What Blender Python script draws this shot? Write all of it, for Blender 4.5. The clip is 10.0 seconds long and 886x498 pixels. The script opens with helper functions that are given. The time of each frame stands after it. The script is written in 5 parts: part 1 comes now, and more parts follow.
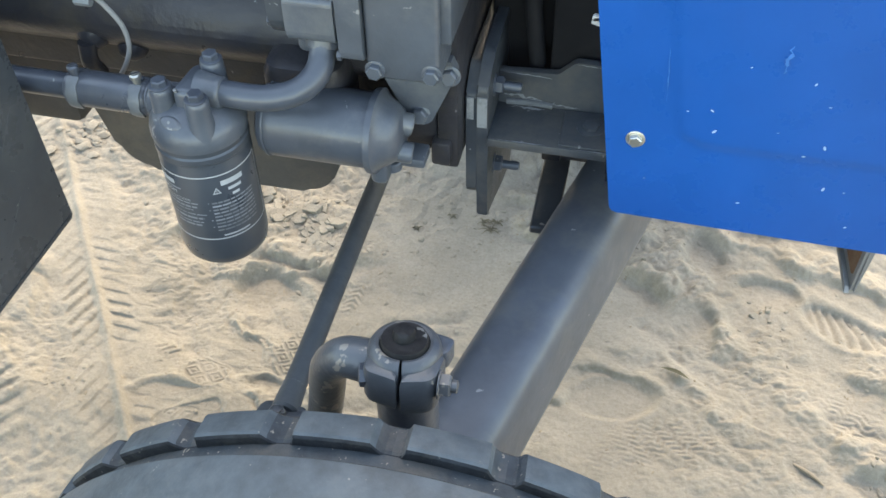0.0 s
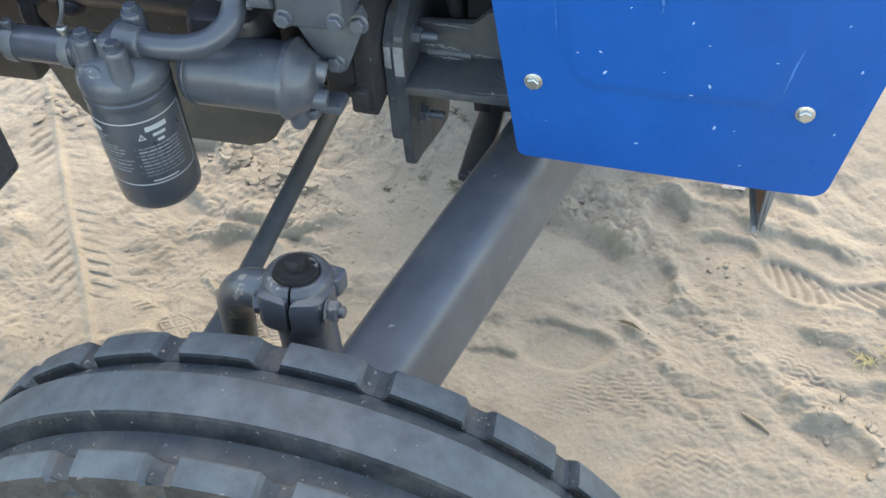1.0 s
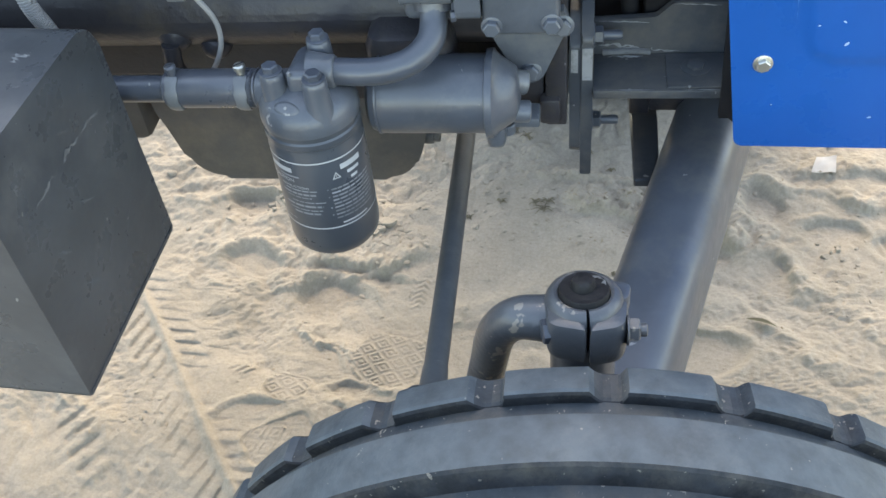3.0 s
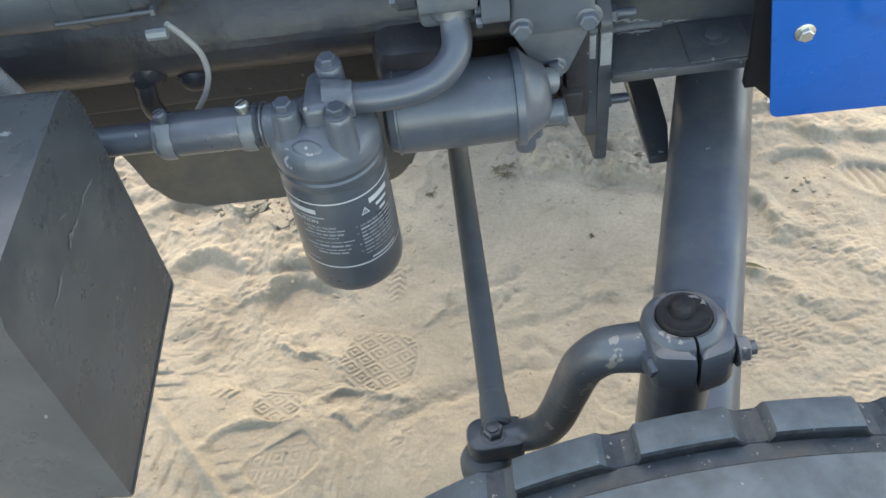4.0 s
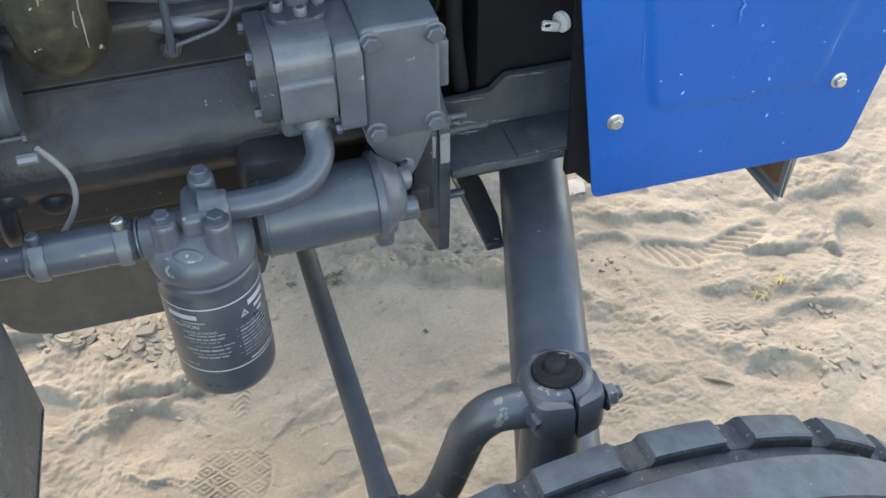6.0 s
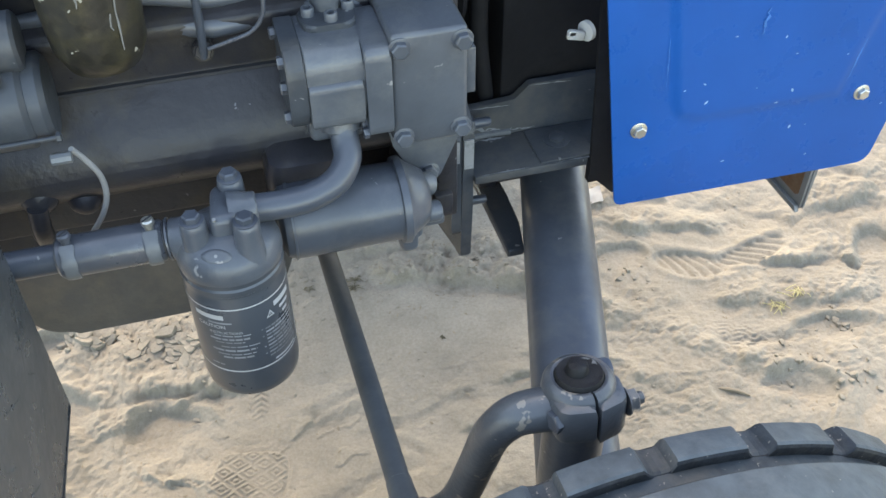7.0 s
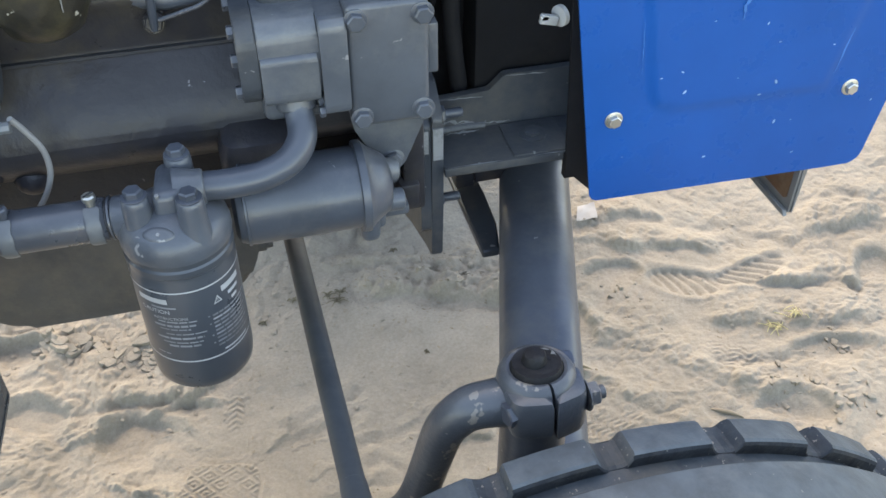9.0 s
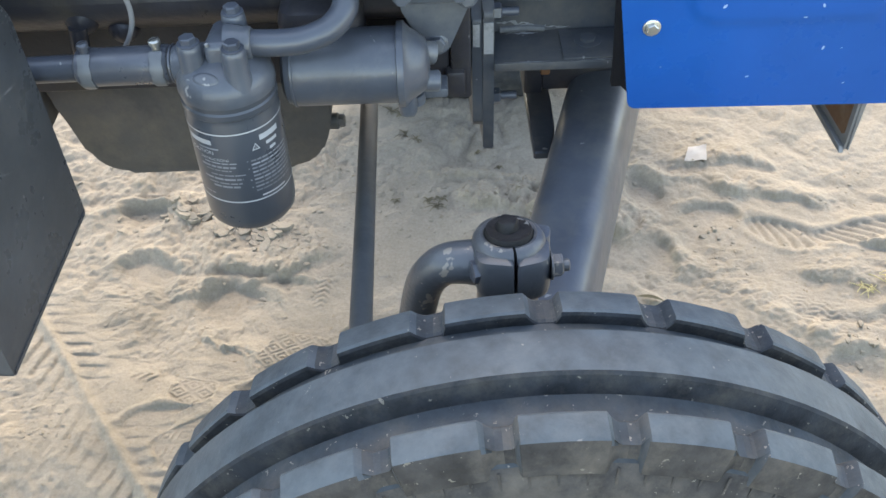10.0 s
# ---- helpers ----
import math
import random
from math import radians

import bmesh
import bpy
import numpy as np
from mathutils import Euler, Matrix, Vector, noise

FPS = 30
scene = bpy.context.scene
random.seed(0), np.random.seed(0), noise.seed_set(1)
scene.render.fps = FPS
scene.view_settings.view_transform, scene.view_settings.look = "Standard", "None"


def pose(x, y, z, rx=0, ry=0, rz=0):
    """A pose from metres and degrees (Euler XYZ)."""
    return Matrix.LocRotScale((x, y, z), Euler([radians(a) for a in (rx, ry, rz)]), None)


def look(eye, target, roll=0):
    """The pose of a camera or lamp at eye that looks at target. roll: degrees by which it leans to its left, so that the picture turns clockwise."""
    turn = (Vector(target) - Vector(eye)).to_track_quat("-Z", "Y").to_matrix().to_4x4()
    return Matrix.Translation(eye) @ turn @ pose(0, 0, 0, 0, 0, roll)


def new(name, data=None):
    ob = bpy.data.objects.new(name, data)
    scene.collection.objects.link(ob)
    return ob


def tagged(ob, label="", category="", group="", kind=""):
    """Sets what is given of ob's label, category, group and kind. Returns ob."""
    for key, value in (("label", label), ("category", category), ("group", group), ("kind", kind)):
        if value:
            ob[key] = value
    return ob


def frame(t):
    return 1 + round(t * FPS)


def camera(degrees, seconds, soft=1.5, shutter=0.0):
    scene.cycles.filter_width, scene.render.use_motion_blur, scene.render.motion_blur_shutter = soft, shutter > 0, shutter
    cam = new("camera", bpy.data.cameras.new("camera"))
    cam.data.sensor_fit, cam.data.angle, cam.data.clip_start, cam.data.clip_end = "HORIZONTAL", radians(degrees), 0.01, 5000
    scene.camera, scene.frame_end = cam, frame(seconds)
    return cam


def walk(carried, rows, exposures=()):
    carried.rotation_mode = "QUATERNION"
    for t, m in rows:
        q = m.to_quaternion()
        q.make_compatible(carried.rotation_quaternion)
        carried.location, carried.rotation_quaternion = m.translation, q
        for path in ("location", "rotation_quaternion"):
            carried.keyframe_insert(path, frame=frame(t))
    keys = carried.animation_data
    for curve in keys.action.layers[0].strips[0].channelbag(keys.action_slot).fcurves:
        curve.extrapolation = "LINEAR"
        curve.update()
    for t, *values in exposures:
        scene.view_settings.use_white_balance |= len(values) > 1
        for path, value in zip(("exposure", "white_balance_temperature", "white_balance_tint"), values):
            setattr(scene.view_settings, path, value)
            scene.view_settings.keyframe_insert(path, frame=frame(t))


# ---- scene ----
import functools

cam = camera(48.9, 10.0)
PATH = [
    (0, (0.036, 0.04, 1.359), (-0.296, 1.386, -0.082), -1.3),
    (0.5, (0.073, 0.029, 1.342), (-0.241, 1.333, -0.142), -1.2),
    (1, (0.179, 0.008, 1.358), (-0.218, 1.312, -0.106), -3.9),
    (1.5, (0.255, -0.021, 1.354), (-0.272, 1.233, -0.112), -8.4),
    (2, (0.206, -0.027, 1.349), (-0.352, 1.299, -0.04), -7.6),
    (2.5, (0.012, -0.04, 1.332), (-0.441, 1.288, -0.093), -7.6),
    (3, (-0.127, -0.003, 1.309), (-0.404, 1.375, -0.113), -7.1),
    (3.2, (-0.155, 0.039, 1.308), (-0.469, 1.386, -0.137), -9.3),
    (4.3, (-0.334, 0.115, 1.330), (-0.228, 1.385, -0.214), -5.8),
    (4.5, (-0.364, 0.102, 1.333), (-0.147, 1.377, -0.194), -3.2),
    (5, (-0.371, 0.081, 1.330), (-0.003, 1.336, -0.184), 0.3),
    (5.5, (-0.358, 0.067, 1.325), (0.026, 1.314, -0.191), -0.8),
    (5.7, (-0.357, 0.064, 1.345), (0.042, 1.39, -0.098), -0.8),
    (6.8, (-0.37, 0.051, 1.363), (0.011, 1.473, 0.009), -0.8),
    (7, (-0.373, 0.053, 1.36), (0.003, 1.455, -0.015), -0.6),
    (7.5, (-0.378, 0.053, 1.322), (0.016, 1.338, -0.159), 1.6),
    (8, (-0.375, 0.058, 1.311), (0.004, 1.301, -0.21), 1.4),
    (8.5, (-0.36, 0.068, 1.31), (0.06, 1.386, -0.134), 0.8),
    (9, (-0.322, 0.043, 1.293), (0.038, 1.503, -0.026), -0.3),
    (9.5, (-0.225, -0.044, 1.273), (-0.087, 1.356, -0.149), 0.1),
    (10, (-0.174, -0.086, 1.283), (-0.189, 1.360, -0.1), -2.5),
]
walk(cam, [(t, look(eye, target, roll)) for t, eye, target, roll in PATH], exposures=((0.0, 2.86, 8750, 6), (0.5, 2.70, 8550, 7), (2.0, 2.69, 8350, 8), (2.6, 2.80, 8400, 8), (4.5, 2.86, 9000, 6), (5.5, 2.73, 8600, 9), (7.0, 2.78, 8600, 8), (8.0, 2.70, 8600, 10), (9.0, 2.68, 8500, 10), (9.5, 2.73, 8450, 10), (10.0, 2.77, 8350, 9)))

# ---------------------------------------------------------------- light
SUN_EL, SUN_FROM = radians(42.0), Vector((0.0, math.cos(radians(42.0)), math.sin(radians(42.0))))
world = bpy.data.worlds.new("sky")
scene.world = world
world.use_nodes = True
wn = world.node_tree.nodes
sky = wn.new("ShaderNodeTexSky")
sky.sky_type, sky.sun_disc = "NISHITA", False
sky.sun_elevation, sky.sun_rotation = SUN_EL, 0.0
sky.air_density, sky.dust_density, sky.ozone_density = 1.0, 1.6, 1.0
world.node_tree.links.new(sky.outputs[0], wn["Background"].inputs[0])
wn["Background"].inputs[1].default_value = 0.15
sun = new("sun", bpy.data.lights.new("sun", "SUN"))
sun.data.energy, sun.data.angle, sun.data.color = 0.13, radians(9.0), (1.0, 0.97, 0.93)
sun.matrix_world = look(SUN_FROM * 20, (0, 0, 0))


# ---------------------------------------------------------------- materials
def material(name, base, rough=0.5, metal=0.0, spots=None, spot_scale=30.0, spot_amount=0.5, dust=None, dust_amount=0.3,
             bump=0.0, bump_scale=200.0, coat=0.0, vary=0.15, spec=0.5, grain=14.0, dust_scale=9.0):
    """Paint, rubber or metal: a base colour with soft variation, small spots of wear, dust in broad patches and fine relief."""
    m = bpy.data.materials.new(name)
    m.use_nodes = True
    n, link = m.node_tree.nodes, m.node_tree.links.new
    p = n["Principled BSDF"]
    p.inputs["Roughness"].default_value = rough
    p.inputs["Metallic"].default_value = metal
    p.inputs["Coat Weight"].default_value = coat
    p.inputs["Coat Roughness"].default_value = 0.15
    p.inputs["Specular IOR Level"].default_value = spec
    co = n.new("ShaderNodeTexCoord")
    info, shift = n.new("ShaderNodeObjectInfo"), n.new("ShaderNodeVectorMath")
    shift.operation = "MULTIPLY_ADD"
    link(info.outputs["Random"], shift.inputs[0])
    shift.inputs[1].default_value = (7.0, 11.0, 5.0)
    link(co.outputs["Object"], shift.inputs[2])

    def noise_of(scale, detail, rough_=0.6):
        t = n.new("ShaderNodeTexNoise")
        t.inputs["Scale"].default_value, t.inputs["Detail"].default_value, t.inputs["Roughness"].default_value = scale, detail, rough_
        link(shift.outputs[0], t.inputs["Vector"])
        return t.outputs[0]

    def ramp(src, lo, hi, a=(0, 0, 0, 1), b=(1, 1, 1, 1)):
        r = n.new("ShaderNodeValToRGB")
        r.color_ramp.elements[0].position, r.color_ramp.elements[1].position = lo, hi
        r.color_ramp.elements[0].color, r.color_ramp.elements[1].color = a, b
        link(src, r.inputs[0])
        return r.outputs[0]

    def mix(fac, a, b):
        x = n.new("ShaderNodeMix")
        x.data_type = "RGBA"
        link(fac, x.inputs[0])
        for s, v in ((x.inputs[6], a), (x.inputs[7], b)):
            if isinstance(v, tuple):
                s.default_value = (*v, 1)
            else:
                link(v, s)
        return x.outputs[2]

    lo, hi = tuple(c * (1 - vary) for c in base), tuple(c * (1 + vary) for c in base)
    colour = ramp(noise_of(grain, 5), 0.35, 0.65, (*lo, 1), (*hi, 1))
    if dust:
        colour = mix(ramp(noise_of(dust_scale, 7, 0.7), 0.62 - 0.3 * dust_amount, 0.85 - 0.2 * dust_amount), colour, dust)
    if spots:
        colour = mix(ramp(noise_of(spot_scale, 3), 0.78 - 0.12 * spot_amount, 0.80 - 0.12 * spot_amount), colour, spots)
    link(colour, p.inputs["Base Color"])
    rr = n.new("ShaderNodeMapRange")
    link(noise_of(25, 5), rr.inputs[0])
    rr.inputs[3].default_value, rr.inputs[4].default_value = max(0.08, rough - 0.16), min(1, rough + 0.16)
    link(rr.outputs[0], p.inputs["Roughness"])
    if bump:
        b = n.new("ShaderNodeBump")
        b.inputs["Strength"].default_value, b.inputs["Distance"].default_value = bump, 0.002
        link(noise_of(bump_scale, 4), b.inputs["Height"])
        swell = n.new("ShaderNodeBump")
        swell.inputs["Strength"].default_value, swell.inputs["Distance"].default_value = 0.16, 0.004
        link(noise_of(38, 2), swell.inputs["Height"])
        link(swell.outputs[0], b.inputs["Normal"])
        link(b.outputs[0], p.inputs["Normal"])
    return m


GREY = material("grey_machine_paint", (0.060, 0.070, 0.088), 0.35, dust=(0.115, 0.120, 0.128), dust_amount=0.28, bump=0.18, bump_scale=120, spots=(0.21, 0.22, 0.23), spot_scale=70, spot_amount=0.5, spec=0.55, coat=0.12)
GLOSS = material("satin_axle_paint", (0.078, 0.089, 0.107), 0.40, dust=(0.148, 0.146, 0.140), dust_amount=0.36, bump=0.08, bump_scale=120, spots=(0.28, 0.28, 0.28), spot_scale=60, spot_amount=0.58, spec=0.8)
CAST = material("grey_painted_casting", (0.076, 0.087, 0.104), 0.36, dust=(0.145, 0.150, 0.152), dust_amount=0.34, bump=0.26, bump_scale=160, spots=(0.25, 0.25, 0.25), spot_scale=50, spot_amount=0.6, spec=0.58, coat=0.12)
ENGINE = material("grimy_engine_paint", (0.036, 0.035, 0.040), 0.33, dust=(0.075, 0.063, 0.046), dust_amount=0.40, bump=0.5, bump_scale=90, spec=0.32, coat=0.0, spots=(0.18, 0.18, 0.19), spot_scale=60, spot_amount=0.5)
GRIME = material("oily_dusty_paint", (0.078, 0.077, 0.077), 0.6, dust=(0.150, 0.132, 0.112), dust_amount=0.55, bump=0.3, bump_scale=120)
FRAME = material("dark_frame_paint", (0.048, 0.055, 0.065), 0.42, dust=(0.112, 0.105, 0.096), dust_amount=0.44, bump=0.2, bump_scale=140, spots=(0.22, 0.22, 0.22), spot_scale=60, spot_amount=0.6, spec=0.4)
BOX = material("dark_box_paint", (0.054, 0.060, 0.067), 0.30, dust=(0.10, 0.103, 0.105), dust_amount=0.4, bump=0.06, bump_scale=90, spots=(0.22, 0.215, 0.20), spot_scale=55, spot_amount=0.5, spec=0.6)
BLUE = material("blue_enamel", (0.002, 0.081, 0.320), 0.30, spec=0.24, vary=0.07, grain=6)
BLACK = material("black_plastic", (0.034, 0.035, 0.040), 0.6, bump=0.1)
FILTER = material("black_filter_enamel", (0.054, 0.062, 0.074), 0.32, vary=0.08, dust=(0.11, 0.114, 0.12), dust_amount=0.2, spec=0.6, coat=0.2)
PRINT = material("white_print", (0.42, 0.43, 0.44), 0.55, vary=0.1)
PRINT_DIM = material("faint_white_print", (0.22, 0.23, 0.245), 0.55, vary=0.35)
ZINC = material("zinc_plated_steel", (0.56, 0.55, 0.50), 0.36, metal=0.85, bump=0.1, bump_scale=300)
ROD = material("matte_rod_paint", (0.082, 0.090, 0.097), 0.55, dust=(0.13, 0.13, 0.13), dust_amount=0.3, spec=0.3, bump=0.15)
STRAP = material("strap_steel", (0.13, 0.14, 0.15), 0.38, metal=0.05, bump=0.1)
STEEL = material("worn_grey_steel", (0.20, 0.20, 0.20), 0.45, metal=0.2, dust=(0.2, 0.18, 0.15), dust_amount=0.3)
RUST = material("rusty_steel", (0.16, 0.075, 0.035), 0.8, dust=(0.30, 0.22, 0.14), dust_amount=0.4, bump=0.4, bump_scale=200)
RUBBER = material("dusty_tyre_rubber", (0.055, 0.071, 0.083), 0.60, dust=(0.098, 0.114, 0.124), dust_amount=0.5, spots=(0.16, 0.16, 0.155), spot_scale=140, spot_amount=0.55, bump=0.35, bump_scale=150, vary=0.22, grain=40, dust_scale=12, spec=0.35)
# Darker than the tread tops: the groove walls' shade is mixed in with dirt.
RUBBER_DARK = material("shaded_dirty_rubber", (0.027, 0.031, 0.036), 0.85, dust=(0.074, 0.070, 0.064), dust_amount=0.50, spots=(0.15, 0.14, 0.125), spot_scale=150, spot_amount=0.9, spec=0.25, bump=0.7, bump_scale=110, vary=0.35, grain=36, dust_scale=26)
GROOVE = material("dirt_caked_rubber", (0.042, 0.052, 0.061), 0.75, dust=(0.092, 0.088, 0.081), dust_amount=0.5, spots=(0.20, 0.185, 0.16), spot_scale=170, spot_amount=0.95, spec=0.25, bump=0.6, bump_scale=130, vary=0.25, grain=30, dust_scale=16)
SIDEWALL = material("dusty_sidewall_rubber", (0.050, 0.047, 0.045), 0.85, dust=(0.120, 0.106, 0.090), dust_amount=0.6, spots=(0.17, 0.155, 0.13), spot_scale=150, spot_amount=0.8, spec=0.2, bump=0.6, bump_scale=130, vary=0.3, grain=40, dust_scale=22)
HOSE = material("painted_rubber_hose", (0.066, 0.074, 0.090), 0.30, dust=(0.12, 0.122, 0.13), dust_amount=0.2, bump=0.16, bump_scale=120, spec=0.7, coat=0.2)
WIRE = material("grey_wire", (0.24, 0.24, 0.24), 0.5, spots=(0.08, 0.08, 0.08), spot_scale=60, spot_amount=0.6)
WHITE = material("white_plastic", (0.55, 0.55, 0.54), 0.5)
# Near black: the shade of the space behind the panel is in this colour.
CAVITY_DARK = material("shaded_radiator_paint", (0.012, 0.012, 0.014), 0.7, dust=(0.024, 0.023, 0.023), dust_amount=0.35, bump=0.2, bump_scale=120, spec=0.25)
CHIP = material("bare_chip", (0.28, 0.42, 0.66), 0.6)
BOWL = material("oil_soaked_bowl", (0.018, 0.016, 0.012), 0.40, dust=(0.060, 0.051, 0.026), dust_amount=0.6, spots=(0.34, 0.32, 0.27), spot_scale=60, spot_amount=0.85, bump=0.5, bump_scale=60, vary=0.4, grain=50, dust_scale=38, spec=0.8)
GREASE = material("black_grease", (0.010, 0.010, 0.011), 0.62, bump=0.8, bump_scale=110, spec=0.35)
ARM = material("chipped_arm_paint", (0.060, 0.067, 0.076), 0.38, dust=(0.12, 0.12, 0.12), dust_amount=0.36, bump=0.3, bump_scale=180, spots=(0.20, 0.18, 0.155), spot_scale=48, spot_amount=1.3, spec=0.6, coat=0.12)
SCRATCH = material("scratched_primer", (0.125, 0.13, 0.135), 0.7, dust=(0.07, 0.075, 0.08), dust_amount=0.5, dust_scale=60)
BARE = material("bare_worn_edge", (0.26, 0.265, 0.27), 0.55, dust=(0.10, 0.105, 0.11), dust_amount=0.4, dust_scale=70)
RUB_GLINT = material("rubbed_glinting_blue_enamel", (0.020, 0.150, 0.44), 0.5, vary=0.3, grain=60)
SCRAP = material("weathered_paper", (0.32, 0.30, 0.275), 0.85)
LEAF = material("withered_leaf", (0.085, 0.080, 0.045), 0.7, dust=(0.25, 0.2, 0.13), dust_amount=0.5)
STRAW = material("pale_straw", (0.34, 0.30, 0.15), 0.8)
TWIG = material("brown_twig", (0.20, 0.165, 0.12), 0.9)
WEED = material("dry_weed_stalks", (0.115, 0.098, 0.066), 0.9, vary=0.35)
PAPER = material("white_paper", (0.17, 0.165, 0.155), 0.8)
STALK = material("sandy_stalk", (0.17, 0.15, 0.12), 0.9)


def sand_material():
    m = bpy.data.materials.new("loose_sand")
    m.use_nodes = True
    n, link = m.node_tree.nodes, m.node_tree.links.new
    p = n["Principled BSDF"]
    p.inputs["Roughness"].default_value = 0.95
    p.inputs["Specular IOR Level"].default_value = 0.15
    co = n.new("ShaderNodeTexCoord")

    def noise_of(scale, detail, rough_=0.6):
        t = n.new("ShaderNodeTexNoise")
        t.inputs["Scale"].default_value, t.inputs["Detail"].default_value, t.inputs["Roughness"].default_value = scale, detail, rough_
        link(co.outputs["Object"], t.inputs["Vector"])
        return t.outputs[0]

    r = n.new("ShaderNodeValToRGB")
    e = r.color_ramp.elements
    e[0].position, e[0].color = 0.30, (0.193, 0.171, 0.138, 1)
    e[1].position, e[1].color = 0.66, (0.278, 0.249, 0.204, 1)
    link(noise_of(5.0, 10, 0.72), r.inputs[0])
    r2 = n.new("ShaderNodeValToRGB")
    e = r2.color_ramp.elements
    e[0].position, e[0].color = 0.30, (0.82, 0.815, 0.81, 1)
    e[1].position, e[1].color = 0.62, (1, 1, 1, 1)
    link(noise_of(170, 4, 0.7), r2.inputs[0])
    x = n.new("ShaderNodeMix")
    x.data_type, x.blend_type = "RGBA", "MULTIPLY"
    x.inputs[0].default_value = 1.0
    link(r.outputs[0], x.inputs[6])
    link(r2.outputs[0], x.inputs[7])
    link(x.outputs[2], p.inputs["Base Color"])
    b = n.new("ShaderNodeBump")
    b.inputs["Strength"].default_value, b.inputs["Distance"].default_value = 0.42, 0.008
    link(noise_of(75, 8, 0.66), b.inputs["Height"])
    link(b.outputs[0], p.inputs["Normal"])
    return m


SAND = sand_material()


# ---------------------------------------------------------------- mesh helpers
TRACTOR_BASE = Vector((-0.1, 1.0, 0.0))


def part(name, bm, mat, parent, label="", basis=None, smooth=35.0):
    """Links a bmesh as one mesh object under a thing or a part."""
    me = bpy.data.meshes.new(name)
    bmesh.ops.recalc_face_normals(bm, faces=bm.faces)
    bm.to_mesh(me)
    bm.free()
    me.materials.append(mat)
    for f in me.polygons:
        f.use_smooth = True
    me.set_sharp_from_angle(angle=radians(smooth))
    return part_of(name, me, parent, label, basis)


def part_of(name, me, parent, label="", basis=None):
    ob = new(name, me)
    if parent is not None:
        ob.parent = parent
        if parent.type == "EMPTY":
            ob.matrix_parent_inverse = Matrix.Translation(-parent.location)
    if basis is not None:
        ob.matrix_basis = basis
    return tagged(ob, label) if label else ob


def merge(*bms):
    """One bmesh out of several."""
    out = bmesh.new()
    for b in bms:
        me = bpy.data.meshes.new("tmp")
        b.to_mesh(me)
        b.free()
        out.from_mesh(me)
        bpy.data.meshes.remove(me)
    return out


def moved(bm, m):
    bmesh.ops.transform(bm, matrix=m, verts=bm.verts)
    return bm


def box(x0, x1, y0, y1, z0, z1, bevel=0.0, segments=2):
    bm = bmesh.new()
    bmesh.ops.create_cube(bm, size=1)
    moved(bm, Matrix.Translation(((x0 + x1) / 2, (y0 + y1) / 2, (z0 + z1) / 2)) @ Matrix.Diagonal((x1 - x0, y1 - y0, z1 - z0, 1)))
    if bevel:
        bmesh.ops.bevel(bm, geom=bm.edges[:], offset=bevel, segments=segments, profile=0.5, affect="EDGES")
    return bm


def along(p0, p1):
    """A turn and shift that lays the z axis from p0 towards p1."""
    d = Vector(p1) - Vector(p0)
    return Matrix.Translation(p0) @ d.to_track_quat("Z", "Y").to_matrix().to_4x4(), d.length


def lathe(profile, m=Matrix(), seg=32):
    """Turns a profile of (radius, height) round z, then lays it by m."""
    bm = bmesh.new()
    rings = []
    for r, z in profile:
        if r < 1e-6:
            rings.append([bm.verts.new((0, 0, z))])
        else:
            rings.append([bm.verts.new((r * math.cos(a), r * math.sin(a), z)) for a in (2 * math.pi * k / seg for k in range(seg))])
    for a, b in zip(rings, rings[1:]):
        for k in range(seg):
            j = (k + 1) % seg
            if len(a) == 1 and len(b) > 1:
                bm.faces.new((a[0], b[k], b[j]))
            elif len(b) == 1 and len(a) > 1:
                bm.faces.new((a[k], a[j], b[0]))
            elif len(a) > 1:
                bm.faces.new((a[k], a[j], b[j], b[k]))
    return moved(bm, m)


def rod(p0, p1, r, r1=None, seg=24, chamfer=0.12):
    """A round bar with softened ends."""
    m, h = along(p0, p1)
    r1 = r if r1 is None else r1
    c, c1 = r * chamfer, r1 * chamfer
    return lathe([(0, 0), (r - c, 0), (r, c), (r1, h - c1), (r1 - c1, h), (0, h)], m, seg)


def curve_points(points, steps=8):
    """Catmull-Rom through the points."""
    p = [Vector(q) for q in points]
    p = [2 * p[0] - p[1]] + p + [2 * p[-1] - p[-2]]
    out = []
    for a, b, c, d in zip(p, p[1:], p[2:], p[3:]):
        for k in range(steps):
            t = k / steps
            out.append(0.5 * (2 * b + (c - a) * t + (2 * a - 5 * b + 4 * c - d) * t * t + (3 * b - a - 3 * c + d) * t**3))
    return out + [p[-2]]


def pipe(points, r, seg=16, steps=8, radii=None):
    """A round pipe along a smooth path; radii, if given, one for each point."""
    path = curve_points(points, steps)
    bm = bmesh.new()
    rings, up = [], None
    for i, q in enumerate(path):
        d = (path[min(i + 1, len(path) - 1)] - path[max(i - 1, 0)]).normalized()
        up = d.orthogonal().normalized() if up is None else (up - d * up.dot(d)).normalized()
        side = d.cross(up)
        if radii:
            f = i / steps
            k = min(int(f), len(radii) - 2)
            rr = radii[k] + (radii[k + 1] - radii[k]) * (f - k)
        else:
            rr = r
        rings.append([bm.verts.new(q + rr * (math.cos(a) * up + math.sin(a) * side)) for a in (2 * math.pi * k / seg for k in range(seg))])
    for a, b in zip(rings, rings[1:]):
        for k in range(seg):
            bm.faces.new((a[k], a[(k + 1) % seg], b[(k + 1) % seg], b[k]))
    bm.faces.new(rings[0][::-1])
    bm.faces.new(rings[-1])
    return bm


